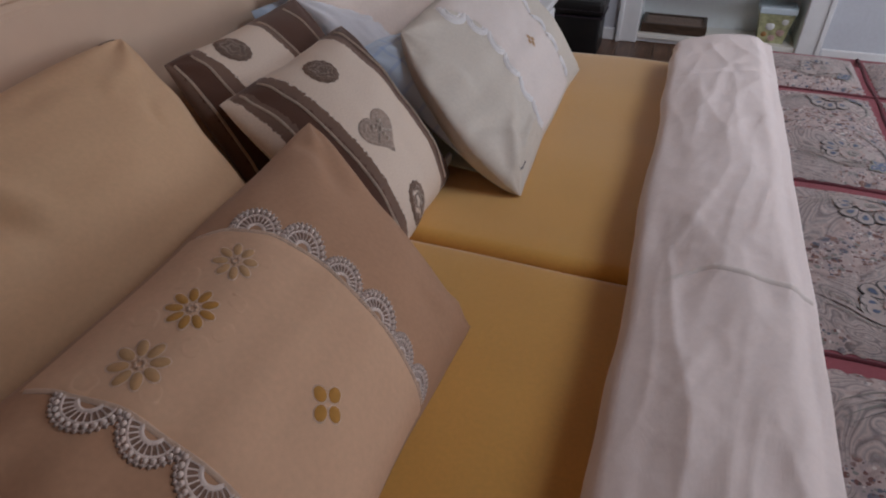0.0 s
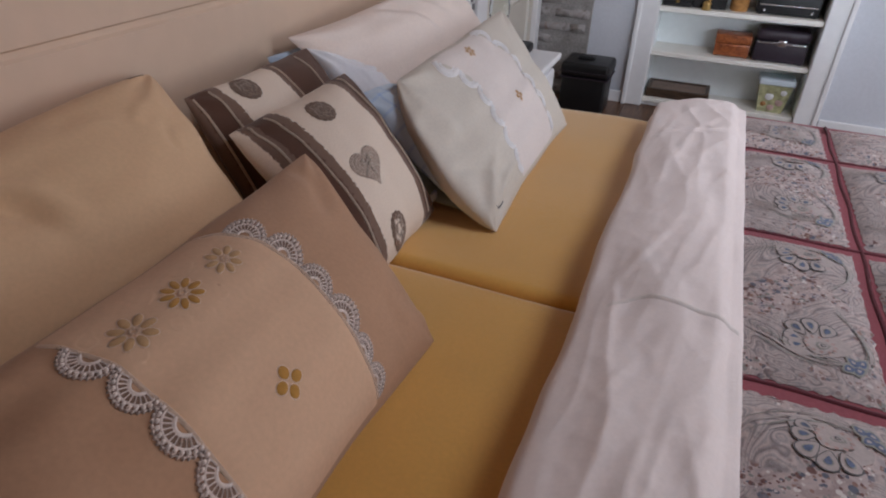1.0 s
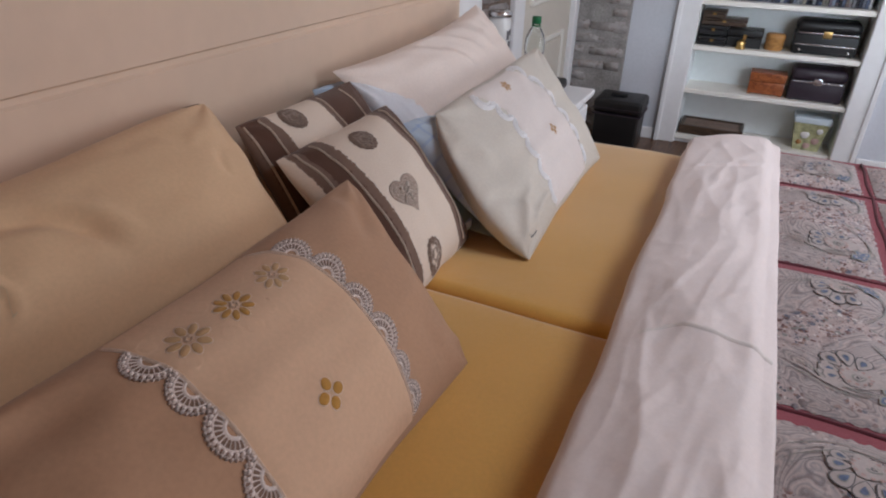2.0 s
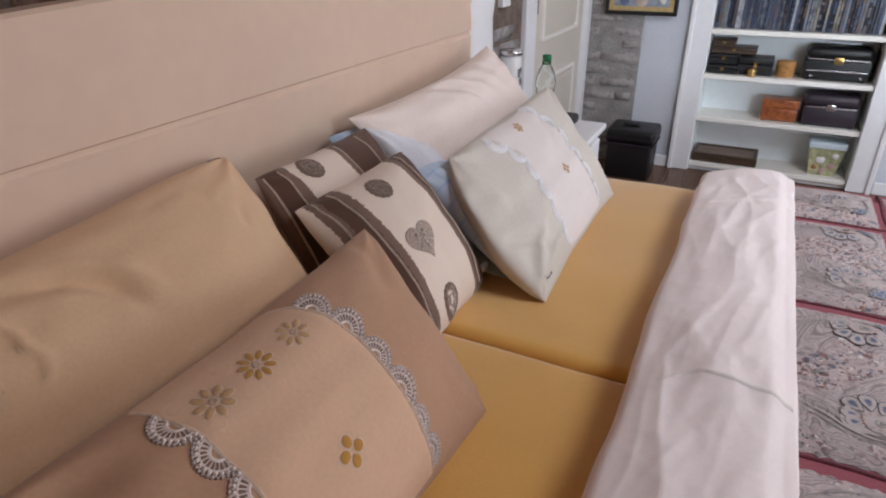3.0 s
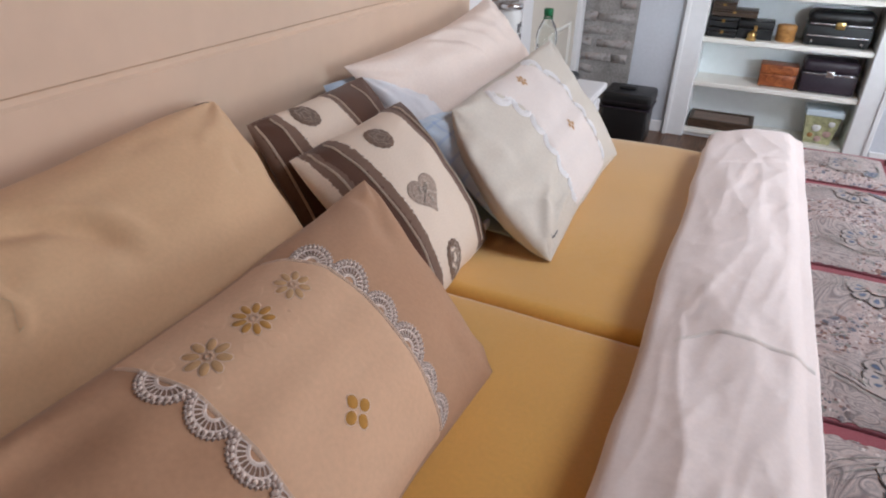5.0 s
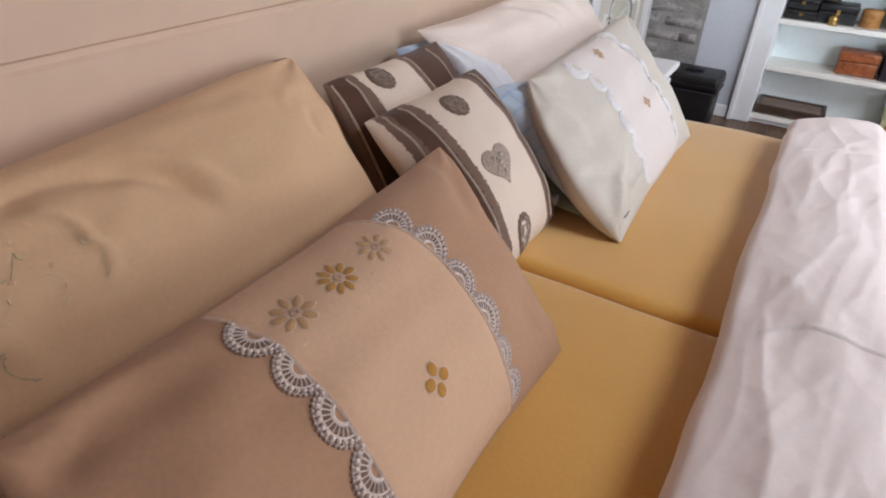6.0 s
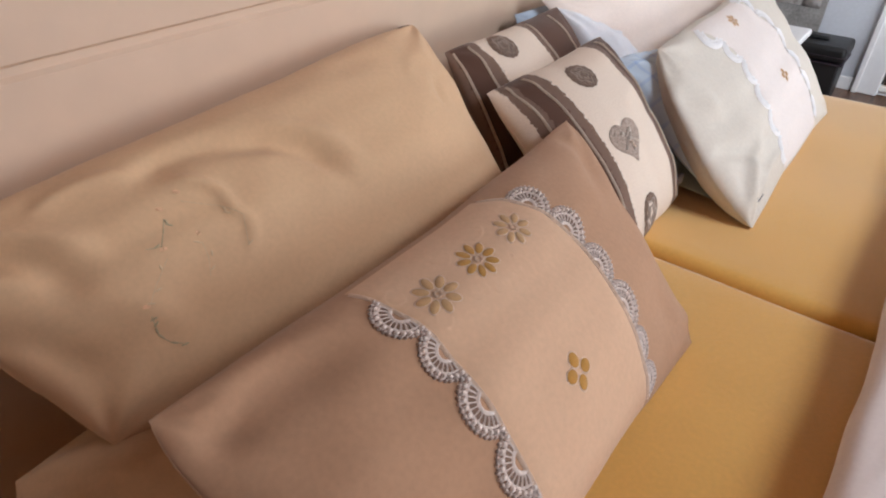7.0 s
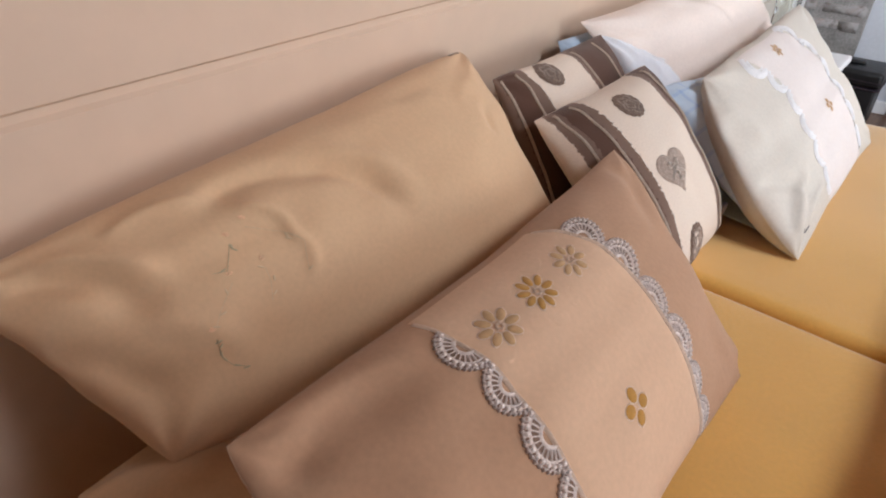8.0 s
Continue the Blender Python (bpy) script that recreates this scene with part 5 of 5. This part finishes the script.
# ---- things on the shelves ----
sz = SHELVES
dvd = new("film_case", box("film_case", (-0.0065, 0, 0), (0.0065, 0.132, 0.178), M_SPINE, 0.0018, 1))
tagged(dvd, "slim plastic film case upright on the shelf", "film case", "film cases on the shelves")
dvd.location = (SX0 + 0.012, NORTH + 0.045, sz[3])
rng = random.Random(5)
for row, x1 in ((3, SX1 - 0.02), (4, SX1 - 0.05)):
    x = SX0 + (0.0265 if row == 3 else 0.012)
    while x < x1:
        lean = rng.uniform(-1.5, 1.5)
        copy_thing(dvd, pose(x, NORTH + 0.045 + rng.uniform(-0.006, 0.012), sz[row] + 0.0008, 0, lean * 0.4, rng.uniform(-2, 2)))
        x += 0.0143
flat = new("film_case", box("film_case", (-0.066, 0, 0), (0.066, 0.178, 0.013), M_SPINE, 0.0018, 1))
tagged(flat, "plastic film case lying on top of the row", "film case", "film cases on the shelves")
flat.location = (SX0 + 0.12, NORTH + 0.05, sz[3] + 0.181)
for k, x in enumerate((0.26, 0.36)):
    copy_thing(flat, pose(SX0 + x, NORTH + 0.05, sz[3] + 0.181))
copy_thing(flat, pose(SX0 + 0.3, NORTH + 0.052, sz[3] + 0.195, 0, 0, 3))


def casket(name, x0, x1, y0, y1, z, h, body, label, trims, clasp, round_lid=0.02):
    c = thing(name, ((x0 + x1) / 2, (y0 + y1) / 2, z), label, "box")
    a, b = (x1 - x0) / 2, (y1 - y0) / 2
    part("body", box("body", (-a, -b, 0.004), (a, b, h * 0.6), body, 0.006, 3), c)
    part("lid", box("lid", (-a - 0.002, -b - 0.002, h * 0.6 + 0.002), (a + 0.002, b + 0.002, h), body, round_lid, 4), c)
    for t in trims:
        part("trim", box("trim", (-a + 0.01, -b - 0.004, h * t - 0.003), (a - 0.01, -b - 0.0005, h * t + 0.003), M_STEEL, 0.001), c, "thin metal strip")
    if clasp:
        part("clasp", box("clasp", (-0.02, -b - 0.009, h * 0.52), (0.02, -b - 0.001, h * 0.72), clasp, 0.004, 3), c, "metal clasp")
    for sx in (-1, 1):
        part("foot", box("foot", (sx * a * 0.85 - 0.01, -b + 0.01, 0), (sx * a * 0.85 + 0.01, b - 0.01, 0.006), body, 0.001), c)
    return c


chest = casket("jewellery_box", 0.675, 0.965, 2.945, 3.11, sz[2], 0.165, M_BLACK, "black jewellery box with brass clasp and metal strips", (0.3, 0.64), M_BRASS, 0.03)
part("drawer_knob", lathe("drawer_knob", [(0.001, -0.006), (0.006, -0.004), (0.006, 0.004), (0.001, 0.006)], M_STEEL, 12, (-0.11, -0.095, 0.025)), chest)
part("drawer_knob", lathe("drawer_knob", [(0.001, -0.006), (0.006, -0.004), (0.006, 0.004), (0.001, 0.006)], M_STEEL, 12, (0.11, -0.095, 0.025)), chest)
casket("vanity_case", 0.715, 0.965, 2.935, 3.1, sz[1], 0.165, M_DARKBOX, "dark plum vanity case with steel latch", (0.6,), M_STEEL, 0.025)
casket("wooden_box", 0.52, 0.695, 2.95, 3.07, sz[1], 0.115, M_REDWOOD, "reddish burl wood box with a hinged lid", (), None, 0.004)
pot = new("wooden_pot", lathe("wooden_pot", [(0.001, 0), (0.042, 0), (0.046, 0.006), (0.045, 0.05), (0.047, 0.052), (0.047, 0.075), (0.042, 0.081), (0.001, 0.082)], M_ORANGEWOOD, 36))
pot.location = (0.592, 2.99, sz[2])
tagged(pot, "round honey-coloured wooden pot with lid", "pot")
for x0, x1, y0, z0, h, lb in ((0.215, 0.36, 2.93, 0, 0.045, "flat black case with a leather cover"), (0.362, 0.53, 2.95, 0, 0.09, "dark grey box with a hinged lid"), (0.212, 0.355, 2.97, 0.046, 0.05, "black ribbed box on another box"), (0.215, 0.44, 2.98, 0.097, 0.035, "dark brown wooden case on the stack"), (0.215, 0.33, 2.98, 0.133, 0.035, "small dark box on top of the stack")):
    if z0 == 0.097:
        y0 = 2.99
    cs_ = thing("keepsake_box", ((x0 + x1) / 2, y0 + 0.06, sz[2] + z0), lb, "box", "boxes stacked on the shelf")
    a = (x1 - x0) / 2
    mt = M_DARKWOOD if h == 0.035 else M_BLACK
    part("body", box("body", (-a, -0.06, 0), (a, 0.07, h * 0.58), mt, 0.003), cs_)
    part("lid", box("lid", (-a - 0.001, -0.061, h * 0.62), (a + 0.001, 0.071, h), mt, 0.005, 3), cs_)
    part("clasp", box("clasp", (-0.008, -0.065, h * 0.45), (0.008, -0.061, h * 0.75), M_BRASS, 0.001), cs_, "tiny brass clasp")
bell = new("brass_ornament", lathe("brass_ornament", [(0.001, 0), (0.022, 0), (0.025, 0.008), (0.018, 0.02), (0.024, 0.03), (0.014, 0.042), (0.004, 0.048), (0.001, 0.049)], M_BRASS, 24))
bell.location = (0.435, 2.915, sz[2])
tagged(bell, "small round brass ornament", "ornament")

tray = thing("wooden_tray", (0.385, 3.03, sz[0]), "dark wooden glass-topped case lying on the lowest shelf", "case")
part("base", box("base", (-0.165, -0.1, 0), (0.165, 0.1, 0.02), M_DARKWOOD, 0.003), tray)
for lo, hi in (((-0.17, -0.105, 0.0), (0.17, -0.085, 0.05)), ((-0.17, 0.085, 0.0), (0.17, 0.105, 0.05)), ((-0.17, -0.085, 0.0), (-0.15, 0.085, 0.05)), ((0.15, -0.085, 0.0), (0.17, 0.085, 0.05))):
    part("rim", box("rim", lo, hi, M_DARKWOOD, 0.004), tray)
part("inlay", box("inlay", (-0.15, -0.085, 0.03), (0.15, 0.085, 0.042), M_TAUPE, 0.002), tray, "brown lined inlay")

tin = thing("basket", (0.875, 3.0, sz[0]), "floral olive fabric basket with pale blue lining", "basket")
verts, faces = [], []
for z, w, d in ((0.0, 0.062, 0.05), (0.17, 0.085, 0.07), (0.178, 0.087, 0.072), (0.178, 0.08, 0.065), (0.02, 0.056, 0.045)):
    verts += [(-w, -d, z), (w, -d, z), (w, d, z), (-w, d, z)]
for i in range(4):
    for k in range(4):
        q = (k + 1) % 4
        faces.append((i * 4 + k, i * 4 + q, i * 4 + 4 + q, i * 4 + 4 + k))
faces += [(0, 3, 2, 1), (16, 17, 18, 19)]
part("body", mesh_of("body", verts, faces, M_TINGREEN, smooth=False), tin)
part("lining", box("lining", (-0.089, -0.074, 0.15), (0.089, 0.074, 0.182), M_TINLID, 0.006), tin, "pale blue folded lining")
for x, z, r, mt in ((-0.02, 0.09, 0.022, M_JAR), (0.035, 0.06, 0.02, M_ROSE), (0.0, 0.03, 0.018, M_ROSE), (-0.04, 0.045, 0.014, M_ORANGEWOOD), (0.045, 0.115, 0.016, M_JAR)):
    d = part("printed_flower", lathe("printed_flower", [(0.001, 0.003), (r * 0.9, 0.0025), (r, 0.0)], mt, 14), tin)
    d.location, d.rotation_euler = (x, -0.0505 - z * 0.118, z), (radians(83), 0, 0)

# ---- bricks and floorboards ----


def brick_mesh(seed, length, clay):
    r = random.Random(seed)
    bm = bmesh.new()
    bmesh.ops.create_cube(bm, size=1.0)
    for v in bm.verts:
        v.co = Vector((v.co.x * length, v.co.y * 0.03, v.co.z * 0.058)) + Vector([r.uniform(-0.006, 0.006) for _ in range(3)]) 
    bmesh.ops.bevel(bm, geom=bm.edges[:], offset=0.009, segments=2, affect="EDGES")
    me = bpy.data.meshes.new("brick")
    bm.to_mesh(me)
    bm.free()
    me.materials.append(clay)
    me.shade_smooth()
    return me


BRICKS = {k: [brick_mesh(10 * k + i, l, c) for i in range(6)] for k, l, c in ((0, 0.205, M_BRICK), (1, 0.1, M_BRICK), (2, 0.2, M_BRICKRED), (3, 0.095, M_BRICKRED))}
for row in range(19):
    z = 0.035 + 0.0705 * row
    xs = ((0.102, 0), (0.255, 1)) if row % 2 else ((0.05, 1), (0.205, 0))
    for x, k in xs:
        # the lower courses are mostly plastered over
        if row < 11 and rng.random() < 0.22:
            continue
        b = part("brick", rng.choice(BRICKS[k]), wall_north)
        b.location = (WEST + x + rng.uniform(-0.008, 0.008), -0.0105 + rng.uniform(-0.004, 0.004), z + rng.uniform(-0.004, 0.004))
        b.rotation_euler = (0, rng.uniform(-0.03, 0.03), 0)
for row in range(17):
    z = 0.035 + 0.0705 * row
    y = 1.16 + (0.06 if row % 2 else 0.0)
    while y < 1.78:
        if not (1.4 < y < 1.72 and 0.87 < z + FLOOR < 1.08):
            b = part("brick", rng.choice(BRICKS[rng.choice((0, 2)) if y < 1.65 else rng.choice((1, 3))]), wall_west)
            b.location, b.rotation_euler = (rng.uniform(-0.004, 0.004), y, z), (0, 0, radians(90))
        y += 0.213
for row in range(5):
    z = 1.06 + 0.0705 * row
    y = -0.7 + (0.107 if row % 2 else 0.0)
    while y < 1.1:
        b = part("brick", rng.choice(BRICKS[2]), wall_west)
        b.location, b.rotation_euler = (rng.uniform(-0.004, 0.004), y, z), (0, 0, radians(90))
        y += 0.213
floor_ob = bpy.data.objects["floor"]
plank = box("plank", (-0.094, -0.64, 0), (0.094, 0.64, 0.006), M_FLOOR, 0.0015, 1)
fx, fy, fz = floor_ob.location
for i in range(10):
    for j in range(3):
        p = part("plank", plank, floor_ob)
        p.location = (WEST + 0.1 + 0.19 * i - fx, 0.45 + 1.283 * j + (0.42 * i) % 1.28 - 0.64 - fy, FLOOR - 0.006 - fz)
        if p.location.y + fy + 0.64 > NORTH:
            p.location.y = NORTH - 0.645 - fy
            p.location.z -= 0.0005 * (i % 2)
